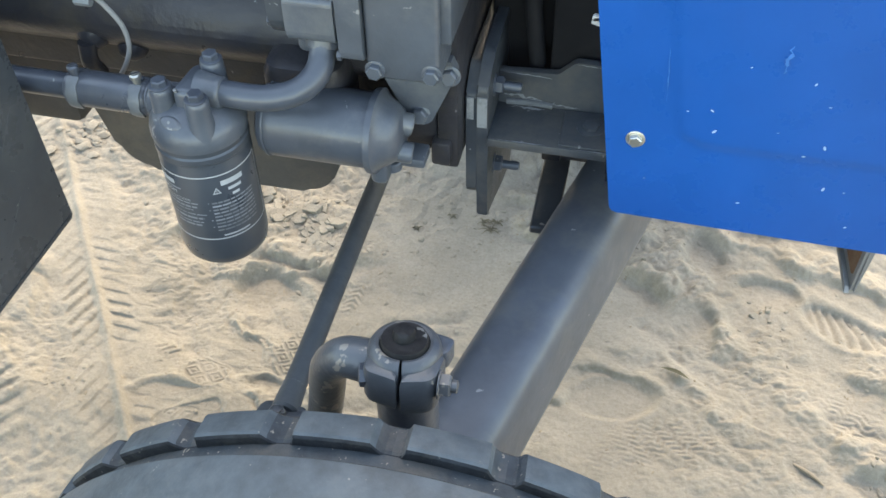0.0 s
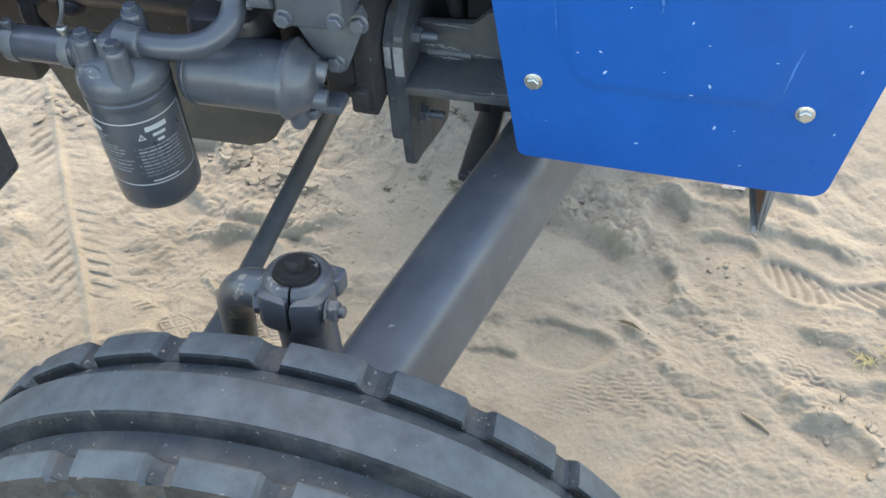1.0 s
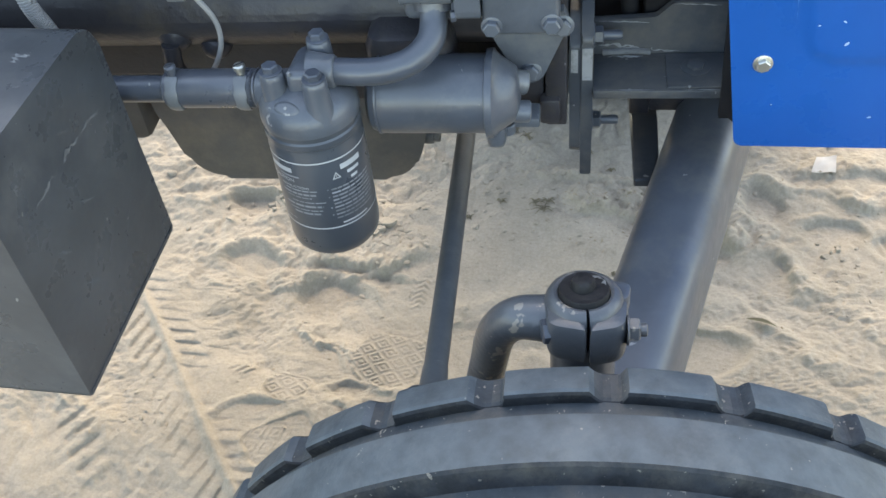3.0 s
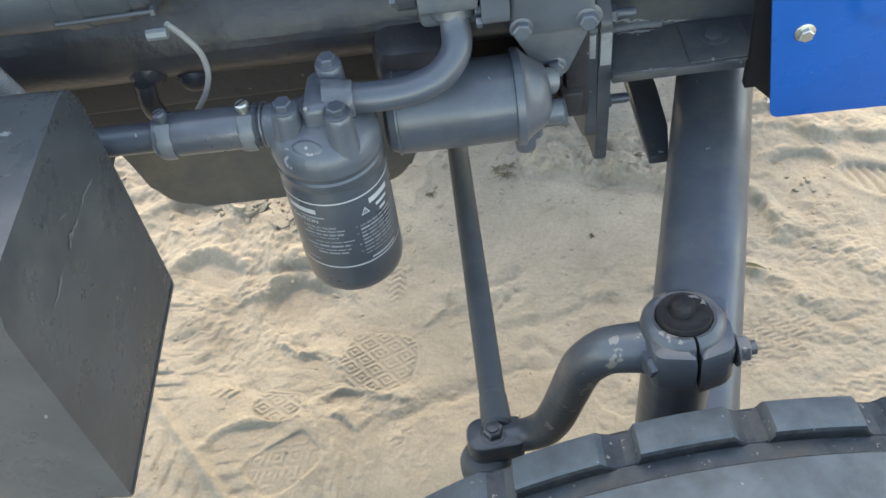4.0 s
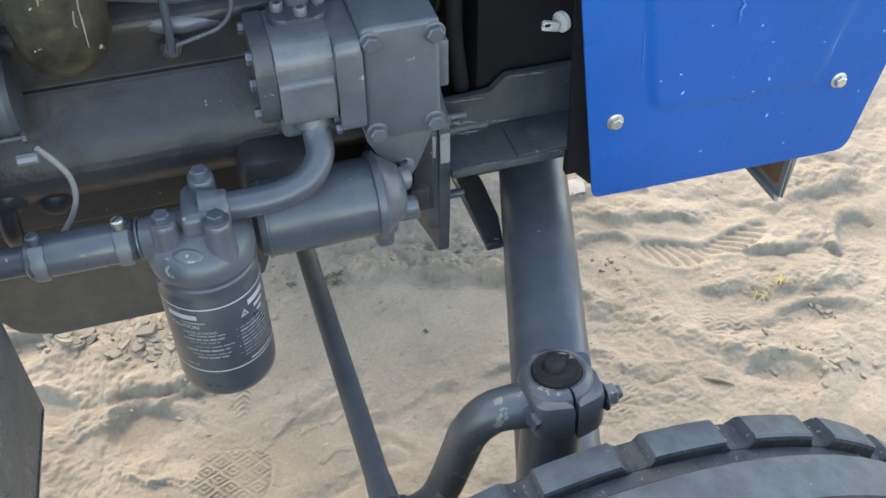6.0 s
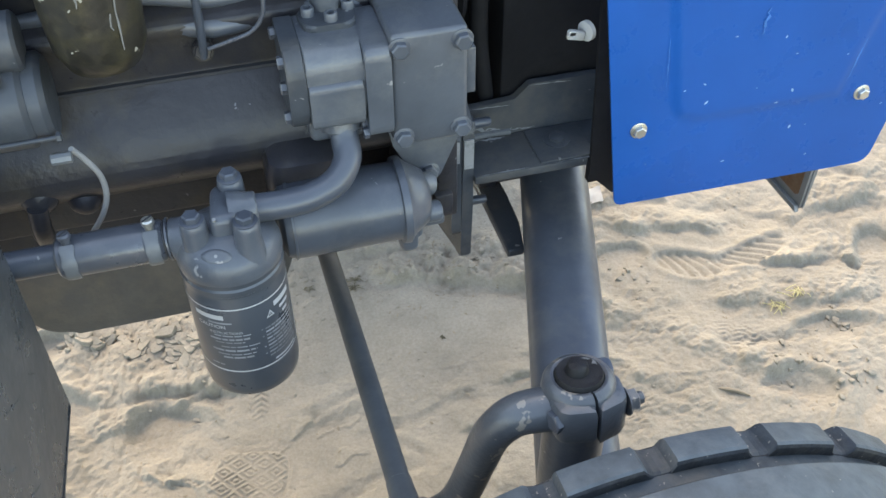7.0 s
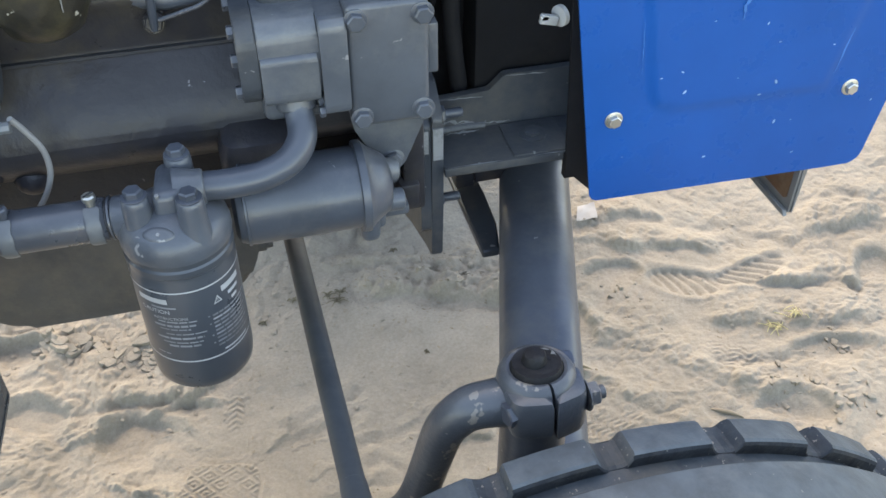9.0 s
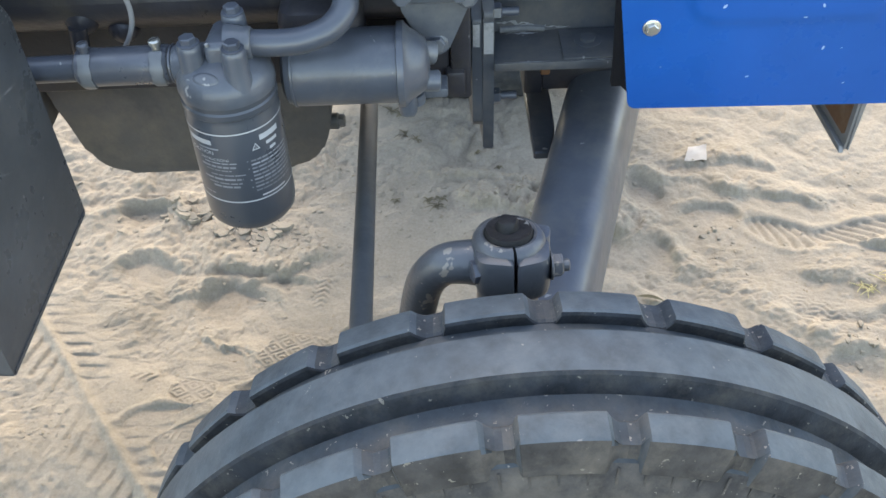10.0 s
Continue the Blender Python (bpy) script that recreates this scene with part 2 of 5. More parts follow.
def prism(outline, axis, lo, hi, bevel=0.0, segments=1):
    """A flat outline of two coordinates drawn out along the axis from lo to hi."""
    bm = bmesh.new()
    place = {"x": lambda u, v, w: (w, u, v), "y": lambda u, v, w: (u, w, v), "z": lambda u, v, w: (u, v, w)}[axis]
    a = [bm.verts.new(place(u, v, lo)) for u, v in outline]
    b = [bm.verts.new(place(u, v, hi)) for u, v in outline]
    bm.faces.new(a[::-1])
    bm.faces.new(b)
    for k in range(len(a)):
        j = (k + 1) % len(a)
        bm.faces.new((a[k], a[j], b[j], b[k]))
    if bevel:
        bmesh.ops.bevel(bm, geom=bm.edges[:], offset=bevel, segments=segments, profile=0.5, affect="EDGES")
    return bm


def slab(outline, z0, z1, edge, top=None):
    """An outline drawn up from z0 to z1 with softly rounded rims."""
    c = sum((Vector(p) for p in outline), Vector((0, 0))) / len(outline)
    size = max((Vector(p) - c).length for p in outline)
    bm = bmesh.new()
    rings = []
    for z, inset in ((z0, edge), (z0 + 0.3 * edge, 0.3 * edge), (z0 + edge, 0), (z1 - edge, 0), (z1 - 0.3 * edge, 0.3 * edge), (z1, edge if top is None else top)):
        k = 1 - inset / size
        rings.append([bm.verts.new((*(c + (Vector(p) - c) * k), z)) for p in outline])
    for a, b in zip(rings, rings[1:]):
        for k in range(len(a)):
            j = (k + 1) % len(a)
            bm.faces.new((a[k], a[j], b[j], b[k]))
    bm.faces.new(rings[0][::-1])
    bm.faces.new(rings[-1])
    return bm


def rounded(outline, radii, steps=5):
    """The outline with its corners rounded by the radii."""
    out, n = [], len(outline)
    for k in range(n):
        p, a, b = Vector(outline[k]), Vector(outline[k - 1]), Vector(outline[(k + 1) % n])
        r = radii[k]
        if r <= 0:
            out.append(tuple(p))
            continue
        u, v = (a - p).normalized(), (b - p).normalized()
        for s in range(steps + 1):
            t = s / steps
            out.append(tuple((1 - t) ** 2 * (p + u * r) + 2 * t * (1 - t) * p + t * t * (p + v * r)))
    return out


def scuff(name, p0, p1, width, normal, mat, parent, rng):
    """A ragged thin streak of worn paint lying on a flat face."""
    p0, p1, n = Vector(p0), Vector(p1), Vector(normal)
    d = p1 - p0
    side = d.cross(n).normalized()
    bm = bmesh.new()
    rows = []
    for k in range(13):
        t = k / 12
        w = width * (0.10 + rng.random()) * math.sin(math.pi * (0.06 + 0.88 * t)) / 2
        c = p0 + d * t + side * rng.gauss(0, 0.18) * width + n * 0.0004
        rows.append((bm.verts.new(c - side * w), bm.verts.new(c + side * w)))
    for a, b in zip(rows, rows[1:]):
        bm.faces.new((a[0], a[1], b[1], b[0]))
    return part(name, bm, mat, parent)


def hexbolt(p, d, r=0.008, h=0.006, washer=0.0, shank=0.0, turn=0.2):
    """A hexagon head on its washer, standing at p along d; shank: the length of thread past the nut."""
    d = Vector(d).normalized()
    m = Matrix.Translation(p) @ d.to_track_quat("Z", "Y").to_matrix().to_4x4() @ Matrix.Rotation(turn, 4, "Z")
    base = 0.0018 if washer else 0.0
    head = lathe([(0, base), (r, base), (r, base + h * 0.82), (r * 0.84, base + h), (0, base + h)], m, 6)
    bits = [head]
    if washer:
        bits.append(lathe([(0, 0), (washer, 0), (washer, base * 0.7), (washer * 0.9, base), (0, base)], m, 20))
    if shank:
        bits.append(lathe([(0, base + h), (r * 0.55, base + h), (r * 0.55, base + h + shank * 0.85), (r * 0.42, base + h + shank), (0, base + h + shank)], m, 12))
    return merge(*bits)


# ---------------------------------------------------------------- ground
@functools.lru_cache(maxsize=None)
def noise_table(seed):
    return np.random.RandomState(seed).rand(256, 256) * 2 - 1


def value_noise(x, y, scale, seed):
    """Smooth noise in -1..1 over arrays."""
    table = noise_table(seed)
    u, v = x * scale + 1000.37, y * scale + 1000.71
    i, j = np.floor(u).astype(int), np.floor(v).astype(int)
    f, g = u - i, v - j
    f, g = f * f * (3 - 2 * f), g * g * (3 - 2 * g)
    at = lambda a, b: table[a % 256, b % 256]  # noqa: E731
    return (at(i, j) * (1 - f) + at(i + 1, j) * f) * (1 - g) + (at(i, j + 1) * (1 - f) + at(i + 1, j + 1) * f) * g


def soft(d, lo, hi):
    t = np.clip((d - lo) / (hi - lo), 0, 1)
    return t * t * (3 - 2 * t)


def turned(x, y, cx, cy, degrees):
    """Coordinates along and across a line through a place."""
    c, s = math.cos(radians(degrees)), math.sin(radians(degrees))
    return (x - cx) * c + (y - cy) * s, -(x - cx) * s + (y - cy) * c


def fbm(x, y, scale, octaves, seed, gain=0.5, kind="plain"):
    """Layers of noise, each turned against the one before; billow gives pillows, crest gives sharp rims."""
    total, amp = np.zeros_like(x), 1.0
    for k in range(octaves):
        u, v = turned(x, y, 0.13 * k, -0.07 * k, 37 * k + 11 * seed)
        n = value_noise(u, v, scale, 40 + seed + 3 * k)
        total += amp * {"plain": n, "billow": 2 * np.abs(n) - 0.7, "crest": 0.7 - 2 * np.abs(n)}[kind]
        scale, amp = scale * 1.93, amp * gain
    return total


def line_field(x, y, points):
    """Distance along, signed distance across (left positive) and the nearness to the ends of a line of points."""
    best = np.full_like(x, 9.0)
    along_, side = np.zeros_like(x), np.zeros_like(x)
    run, total = 0.0, sum(math.dist(p, q) for p, q in zip(points, points[1:]))
    for p, q in zip(points, points[1:]):
        dx, dy = q[0] - p[0], q[1] - p[1]
        length = math.hypot(dx, dy)
        t = np.clip(((x - p[0]) * dx + (y - p[1]) * dy) / length**2, 0, 1)
        ex, ey = x - p[0] - t * dx, y - p[1] - t * dy
        d = np.hypot(ex, ey)
        near = d < best
        best = np.where(near, d, best)
        along_ = np.where(near, (run + t * length) / total, along_)
        side = np.where(near, np.sign(dx * ey - dy * ex) * d, side)
        run += length
    fade = soft(along_, 0.0, 0.18) * (1 - soft(along_, 0.82, 1.0))
    return along_, side, fade


def sole_field(x, y, cx, cy, degrees, length, width):
    """How far a place is from the middle of a shoe's field: straight on one side, round on the other; 1 at the rim."""
    u, v = turned(x, y, cx, cy, degrees)
    a, b = np.abs(u) / (length / 2), v / (width / 2)
    r = np.where(b > 0, (a**5 + np.abs(b) ** 5) ** 0.2, (a**2.6 + np.abs(b) ** 2.6) ** (1 / 2.6))
    return u, v, r + 0.05 * value_noise(x, y, 25, 21) + 0.03 * value_noise(x, y, 60, 24)


def sole_print(x, y, cx, cy, degrees, length, width, pitch, depth):
    """The print of a shoe's sole: rows of angular nested cells pressed into a flat field with a sharp edge."""
    u, v, r = sole_field(x, y, cx, cy, degrees, length, width)
    inside = 1 - soft(r, 0.92, 1.02)
    a, b = turned(x, y, cx, cy, degrees + 6)
    p, q = 0.5 * a / pitch + 0.66 * b / pitch, 0.5 * a / pitch - 0.66 * b / pitch
    d = np.maximum(np.abs(p % 1 - 0.5), np.abs(q % 1 - 0.5))
    lugs = (1 - soft(d, 0.10, 0.14)) + soft(d, 0.24, 0.27) * (1 - soft(d, 0.37, 0.40))
    worn = np.clip(0.75 + 0.6 * value_noise(x, y, 22, 25), 0.15, 1.1)
    rim = np.exp(-(((r - 1.10) / 0.10) ** 2)) * np.clip(0.6 + value_noise(x, y, 30, 26), 0, 1.2)
    return inside * (-depth + 0.62 * depth * worn * lugs) + 0.45 * depth * rim, inside


def zigzag_print(x, y, cx, cy, degrees, length, width, pitch, depth):
    """A worn print of fine zigzag bars."""
    u, v, r = sole_field(x, y, cx, cy, degrees, length, width)
    inside = (1 - soft(r, 0.75, 1.05)) * np.clip(0.55 + 1.0 * value_noise(x, y, 14, 27), 0, 1)
    wave = np.abs((u / (2.4 * pitch)) % 1 - 0.5) * 2.0
    bars = soft(np.abs((v / pitch + 0.9 * wave) % 1 - 0.5), 0.16, 0.30)
    return inside * depth * (bars - 0.75), inside


def ground_height(x, y):
    near = 1 - soft(np.maximum(np.abs(x + 0.1) - 1.25, np.abs(y - 1.1) - 0.65), -0.02, 0.45)
    wx, wy = fbm(x, y, 5.0, 3, 1), fbm(x, y, 5.0, 3, 2)
    px, py = x + 0.035 * wx, y + 0.035 * wy
    z = 0.013 * value_noise(px, py, 1.9, 2) + 0.0085 * fbm(px, py, 4.2, 3, 3)
    open_side = soft(x, 0.15, 0.55)
    far_side = soft(y, 1.15, 1.5)
    left_side = 1 - soft(x, -0.50, -0.36)
    wiped = soft(x, -0.40, -0.30) * (1 - soft(x, 0.02, 0.22)) * (1 - soft(y, 1.22, 1.36))
    # trodden lumps with soft crowns and sharp creases, and crumbs on top
    tread = np.clip(0.40 + 0.18 * open_side + 0.26 * far_side + 0.25 * left_side - 0.35 * wiped + 0.55 * value_noise(px, py, 3.4, 16), 0.05, 1.2)
    z += tread * 0.0056 * fbm(px, py, 9.5, 5, 5, 0.60, "billow")
    z -= tread * 0.0030 * np.clip(fbm(px + 0.3, py, 6.5, 2, 9, 0.5, "crest") - 0.25, 0, 1)
    crumbs = np.clip(-0.05 + 0.35 * soft(y, 1.26, 1.42) * (1 - soft(x, 0.15, 0.3)) + tread * 0.55 + 0.9 * value_noise(px, py, 7.5, 17), 0.0, 1.0)
    z += (0.25 + crumbs) * (0.0034 * np.clip(fbm(x, y, 30.0, 4, 12, 0.62), -0.3, 1) + 0.0011 * fbm(x, y, 95.0, 2, 15))
    # broken edges of crust
    patch = np.clip(1.6 * value_noise(px, py, 4.6, 33) - 0.05, 0, 1)
    step = fbm(px, py, 8.5, 4, 31, 0.5)
    z += patch * (0.0024 * soft(step, 0.20, 0.28) - 0.0016 * soft(step, -0.42, -0.34))
    # hollows: a bowl with a steep far wall and a crumbled lip above it
    for cx, cy, deg, a, b, d in ((-0.573, 1.135, 4, 0.088, 0.058, 0.030), (-0.520, 0.925, 28, 0.045, 0.022, 0.012), (-0.575, 1.020, -38, 0.045, 0.018, 0.006), (-0.792, 1.375, -12, 0.060, 0.040, 0.026), (-0.742, 1.235, 12, 0.055, 0.042, 0.018), (-0.470, 1.195, 14, 0.060, 0.030, 0.014), (0.235, 1.375, 8, 0.050, 0.055, 0.016), (-0.690, 1.130, 30, 0.045, 0.030, 0.010), (-0.075, 1.425, -8, 0.120, 0.045, 0.016), (-0.66, 0.86, 20, 0.05, 0.03, 0.010), (0.50, 0.90, -30, 0.07, 0.04, 0.012), (0.62, 1.02, -20, 0.08, 0.03, 0.012), (0.33, 1.30, -35, 0.05, 0.03, 0.010), (0.865, 1.21, 10, 0.06, 0.04, 0.016)):
        u, v = turned(px + 0.012 * wy, py, cx, cy, deg)
        q = np.sqrt((u / a) ** 2 + (v / b) ** 2)
        fall = np.where(v > 0, 1 - soft(q, 0.72, 1.06), 1 - soft(q, 0.0, 1.25))
        lip = np.exp(-(((q - 1.22) / 0.20) ** 2)) * soft(v / b, -0.3, 0.6)
        z *= 1 - 0.5 * fall
        z += -0.78 * d * fall + 0.36 * d * lip * (1 + 0.6 * value_noise(x, y, 40, 28))
    # crests, grooves and steps that run along a line: the side given is the low one of a step
    fine = fbm(x, y, 30.0, 4, 18, 0.62)
    for points, kind, w, h in ((((-0.66, 1.075), (-0.621, 1.071), (-0.535, 1.030), (-0.487, 0.973), (-0.431, 0.925), (-0.371, 0.911)), "crest", 0.016, 0.010),
                               (((-0.47, 0.835), (-0.430, 0.872), (-0.372, 0.904), (-0.316, 0.915), (-0.239, 0.933), (-0.15, 0.930)), "groove", 0.018, 0.0050),
                               (((-0.36, 1.070), (-0.342, 1.079), (-0.242, 1.096), (-0.19, 1.12)), "groove", 0.022, 0.007),
                               (((-0.38, 1.105), (-0.356, 1.114), (-0.253, 1.138), (-0.18, 1.17)), "groove", 0.018, 0.007),
                               (((-0.40, 1.05), (-0.36, 1.10), (-0.34, 1.16)), "crest", 0.008, 0.004),
                               (((-0.24, 0.965), (-0.20, 0.985), (-0.16, 0.965), (-0.15, 0.92)), "groove", 0.014, 0.0035),
                               (((-0.30, 1.02), (-0.20, 1.03), (-0.10, 1.07), (-0.02, 1.08)), "groove", 0.012, 0.004),
                               (((-0.19, 1.39), (-0.027, 1.385), (0.045, 1.345), (0.118, 1.300), (0.168, 1.250), (0.178, 1.19)), "step", 0.030, 0.026),
                               (((-0.66, 1.222), (-0.575, 1.232), (-0.468, 1.236), (-0.410, 1.272), (-0.37, 1.30)), "step", 0.014, 0.013),
                               (((-0.54, 0.885), (-0.505, 0.868), (-0.476, 0.845)), "step", 0.008, 0.008),
                               (((0.00, 1.068), (0.06, 1.074), (0.13, 1.058), (0.15, 1.02)), "step", 0.010, 0.008),
                               (((-0.10, 0.998), (-0.05, 1.010), (0.00, 0.985)), "step", 0.010, 0.007),
                               (((0.06, 1.150), (0.16, 1.105), (0.23, 1.06), (0.29, 1.00)), "crest", 0.022, 0.009),
                               (((0.228, 1.242), (0.262, 1.232), (0.266, 1.185), (0.243, 1.143)), "step", 0.008, 0.009),
                               (((0.10, 1.20), (0.20, 1.13), (0.28, 1.05)), "groove", 0.020, 0.006),
                               (((0.24, 1.24), (0.36, 1.08), (0.44, 0.99), (0.54, 0.92)), "crest", 0.030, 0.010),
                               (((0.36, 1.02), (0.45, 0.95), (0.55, 0.86)), "groove", 0.028, 0.010),
                               (((0.42, 1.145), (0.52, 1.125), (0.63, 1.085), (0.74, 1.075)), "step", 0.020, 0.012),
                               (((0.40, 1.055), (0.50, 1.025), (0.60, 1.015)), "groove", 0.018, 0.008),
                               (((0.56, 1.222), (0.62, 1.212), (0.73, 1.205), (0.80, 1.160)), "step", 0.018, 0.016),
                               (((0.36, 1.352), (0.43, 1.352), (0.52, 1.336), (0.57, 1.30)), "step", 0.018, 0.013),
                               (((0.28, 1.47), (0.40, 1.44), (0.52, 1.45)), "step", 0.018, 0.012),
                               (((0.15, 1.42), (0.27, 1.44), (0.36, 1.40), (0.42, 1.345)), "crest", 0.022, 0.010),
                               (((0.75, 1.35), (0.86, 1.31), (0.98, 1.30)), "step", 0.022, 0.016),
                               (((-1.05, 0.98), (-0.98, 0.90), (-0.90, 0.80)), "crest", 0.020, 0.009)):
        s, v, fade = line_field(px, py, points)
        v = v + 0.006 * fine
        h = 0.80 * h * (1 + 0.5 * fine)
        if kind == "step":
            z += fade * h * (soft(v, -0.35 * w, 0.65 * w) * (1 - soft(v, 1.2 * w, 6 * w)) - 0.35 * np.exp(-(((v + 0.7 * w) / (0.7 * w)) ** 2)))
        elif kind == "crest":
            z += fade * h * np.where(v > 0, np.exp(-((v / (1.5 * w)) ** 2)), np.exp(-((v / (0.55 * w)) ** 2)))
        else:
            z -= fade * h * (np.exp(-((v / (0.75 * w)) ** 2)) - 0.4 * np.exp(-(((v - 1.6 * w) / (0.8 * w)) ** 2)))
    # herringbone track of a tractor tyre
    u, v = turned(x, y, -0.82, 0.975, -55.0)
    v = v + 0.004 * value_noise(x, y, 7, 14)
    on = 1 - soft(np.abs(u), 0.55, 0.85)
    z *= 1 - 0.55 * on * (1 - soft(np.abs(v), 0.06, 0.10))
    z += on * (0.0065 + 0.003 * value_noise(x, y, 16, 13)) * np.exp(-((v / 0.008) ** 2))
    for lo, hi, lean, gap, deep in ((-0.066, -0.007, 0.70, 0.033, 0.010), (0.007, 0.056, -0.75, 0.031, 0.0075), (0.060, 0.100, -0.6, 0.046, 0.0050), (-0.215, -0.150, 0.25, 0.035, 0.008)):
        band = soft(v + 0.006 * value_noise(x, y, 30, 29), lo, lo + 0.008) * (1 - soft(v, hi - 0.012, hi))
        saw = ((u + lean * v + 0.005 * value_noise(x, y, 13, 11)) / gap) % 1
        wear = np.clip(0.65 + 1.0 * value_noise(x, y, 10, 12), 0.05, 1.3)
        z += 0.48 * on * band * wear * deep * (0.25 - (1 - soft(saw, 0.10, 0.80)) * soft(saw, 0.0, 0.10))
    # prints of shoes
    for cx, cy, deg, length, width, pitch, depth in ((-0.450, 1.002, -20, 0.124, 0.116, 0.0215, 0.0036), (-0.616, 0.936, -12, 0.075, 0.055, 0.022, 0.0045), (-0.60, 0.83, 30, 0.12, 0.08, 0.024, 0.0018)):
        add, inside = sole_print(x, y, cx, cy, deg, length, width, pitch, depth)
        z = z * (1 - 0.72 * inside) + add
    for cx, cy, deg, length, width, pitch, depth in ((-0.425, 1.158, -8, 0.060, 0.085, 0.0130, 0.0026), (-0.428, 0.856, 52, 0.080, 0.040, 0.0130, 0.0050), (0.415, 1.166, -12, 0.11, 0.06, 0.0120, 0.0026), (0.400, 1.092, -16, 0.13, 0.06, 0.0120, 0.0026), (0.455, 1.070, -40, 0.10, 0.06, 0.0120, 0.0026), (0.11, 0.935, 32, 0.16, 0.09, 0.0110, 0.0020), (0.205, 0.985, 50, 0.12, 0.09, 0.0110, 0.0022), (0.30, 0.84, 15, 0.17, 0.09, 0.0130, 0.0020), (0.42, 0.795, 10, 0.24, 0.05, 0.0150, 0.0008), (0.52, 1.05, -20, 0.12, 0.05, 0.0130, 0.0030), (-0.70, 1.02, 75, 0.13, 0.08, 0.0150, 0.0036), (0.20, 1.42, -40, 0.10, 0.07, 0.0150, 0.0036)):
        add, inside = zigzag_print(x, y, cx, cy, deg, length, width, pitch, depth)
        z = z * (1 - 0.35 * inside) + add
    # smooth field of a flat sole beside the axle
    u, v = turned(x + 0.012 * wx, y + 0.012 * wy, 0.080, 1.021, 12)
    q = np.sqrt((u / 0.080) ** 2 + (v / 0.041) ** 2)
    flat = 1 - soft(q, 0.74, 1.08)
    z = z * (1 - 0.85 * flat) - 0.0042 * flat
    z += 0.0026 * np.exp(-(((q - 1.14) / 0.12) ** 2)) * soft(u + v, -0.03, 0.05)
    # ribbed prints of tyre lugs on the open side
    for cx, cy, deg, a, b in ((0.462, 1.258, -25, 0.078, 0.036), (0.600, 1.258, 12, 0.085, 0.030)):
        u, v = turned(x, y, cx, cy, deg)
        v = v - 1.5 * u * u
        q = np.sqrt((u / a) ** 2 + (v / b) ** 2)
        inside = 1 - soft(q, 0.85, 1.05)
        z *= 1 - 0.75 * inside
        saw = ((u + 0.9 * v + 6 * v * v) / 0.026) % 1
        z += -0.0095 * inside * (0.35 + 0.65 * soft(v, -b, b)) + 0.0062 * inside * soft(saw, 0.0, 0.7) * (1 - soft(saw, 0.86, 1.0)) + 0.003 * np.exp(-(((q - 1.25) / 0.2) ** 2))
    # the wheel has pressed itself in
    z -= 0.02 * np.exp(-(((x + 0.11) / 0.16) ** 2) - ((y - 0.37) / 0.09) ** 2)
    return z * near


def spread(lo, hi, step, reach, growth=1.25):
    """Even steps inside lo..hi, growing steps out to the reach."""
    inner = list(np.arange(lo, hi + 1e-9, step))
    out, s, a = [], step, hi
    while a < reach:
        s *= growth
        a += s
        out.append(a)
    return np.array([lo - (b - hi) for b in out[::-1]] + inner + out)


def denser(g, lo, hi):
    """Halves the steps inside lo..hi."""
    mid = (g[:-1] + g[1:]) / 2
    return np.sort(np.concatenate([g, mid[(mid > lo) & (mid < hi)]]))


gx, gy = denser(spread(-1.35, 1.15, 0.0030, 220.0), -0.70, -0.36), denser(spread(0.60, 1.70, 0.0030, 220.0), 0.84, 1.20)
X, Y = np.meshgrid(gx, gy)
Z = ground_height(X, Y)
verts = np.stack([X.ravel(), Y.ravel(), Z.ravel()], 1)
cols = len(gx)
idx = np.arange(len(verts)).reshape(len(gy), cols)
faces = np.stack([idx[:-1, :-1].ravel(), idx[:-1, 1:].ravel(), idx[1:, 1:].ravel(), idx[1:, :-1].ravel()], 1)
gm = bpy.data.meshes.new("ground")
gm.vertices.add(len(verts))
gm.vertices.foreach_set("co", verts.ravel())
gm.loops.add(faces.size)
gm.loops.foreach_set("vertex_index", faces.ravel())
gm.polygons.add(len(faces))
gm.polygons.foreach_set("loop_start", np.arange(0, faces.size, 4))
gm.polygons.foreach_set("use_smooth", np.ones(len(faces), bool))
gm.update(calc_edges=True)
gm.materials.append(SAND)
ground = tagged(new("ground", gm), "pale loose sand with tyre tracks and shoe prints", "sand", kind="structure")


def ground_z(x, y):
    """The height of the sand's mesh at a place."""
    i, j = int(np.clip(np.searchsorted(gx, x), 1, len(gx) - 1)), int(np.clip(np.searchsorted(gy, y), 1, len(gy) - 1))
    f, g = (x - gx[i - 1]) / (gx[i] - gx[i - 1]), (y - gy[j - 1]) / (gy[j] - gy[j - 1])
    return float((Z[j - 1, i - 1] * (1 - f) + Z[j - 1, i] * f) * (1 - g) + (Z[j, i - 1] * (1 - f) + Z[j, i] * f) * g)


# ---------------------------------------------------------------- the tractor
tractor = tagged(new("tractor"), "grey and blue farm tractor standing on loose sand, engine side open", "tractor")
tractor.location = TRACTOR_BASE

# front wheel: tyre with two notched shoulder ribs and a plain middle rib
WHEEL = pose(-0.107, 0.391, 0.350, -1.0, 0, 1.3)


def ring(profile, seg=104):
    """A closed profile of (across, radius) turned once round the wheel's axle."""
    bm = bmesh.new()
    rings = []
    for k in range(seg):
        a = 2 * math.pi * k / seg
        rings.append([bm.verts.new((r * math.sin(a), w, r * math.cos(a))) for w, r in profile])
    for k in range(seg):
        a, b = rings[k], rings[(k + 1) % seg]
        for j in range(len(profile)):
            i = (j + 1) % len(profile)
            bm.faces.new((a[j], a[i], b[i], b[j]))
    return bm


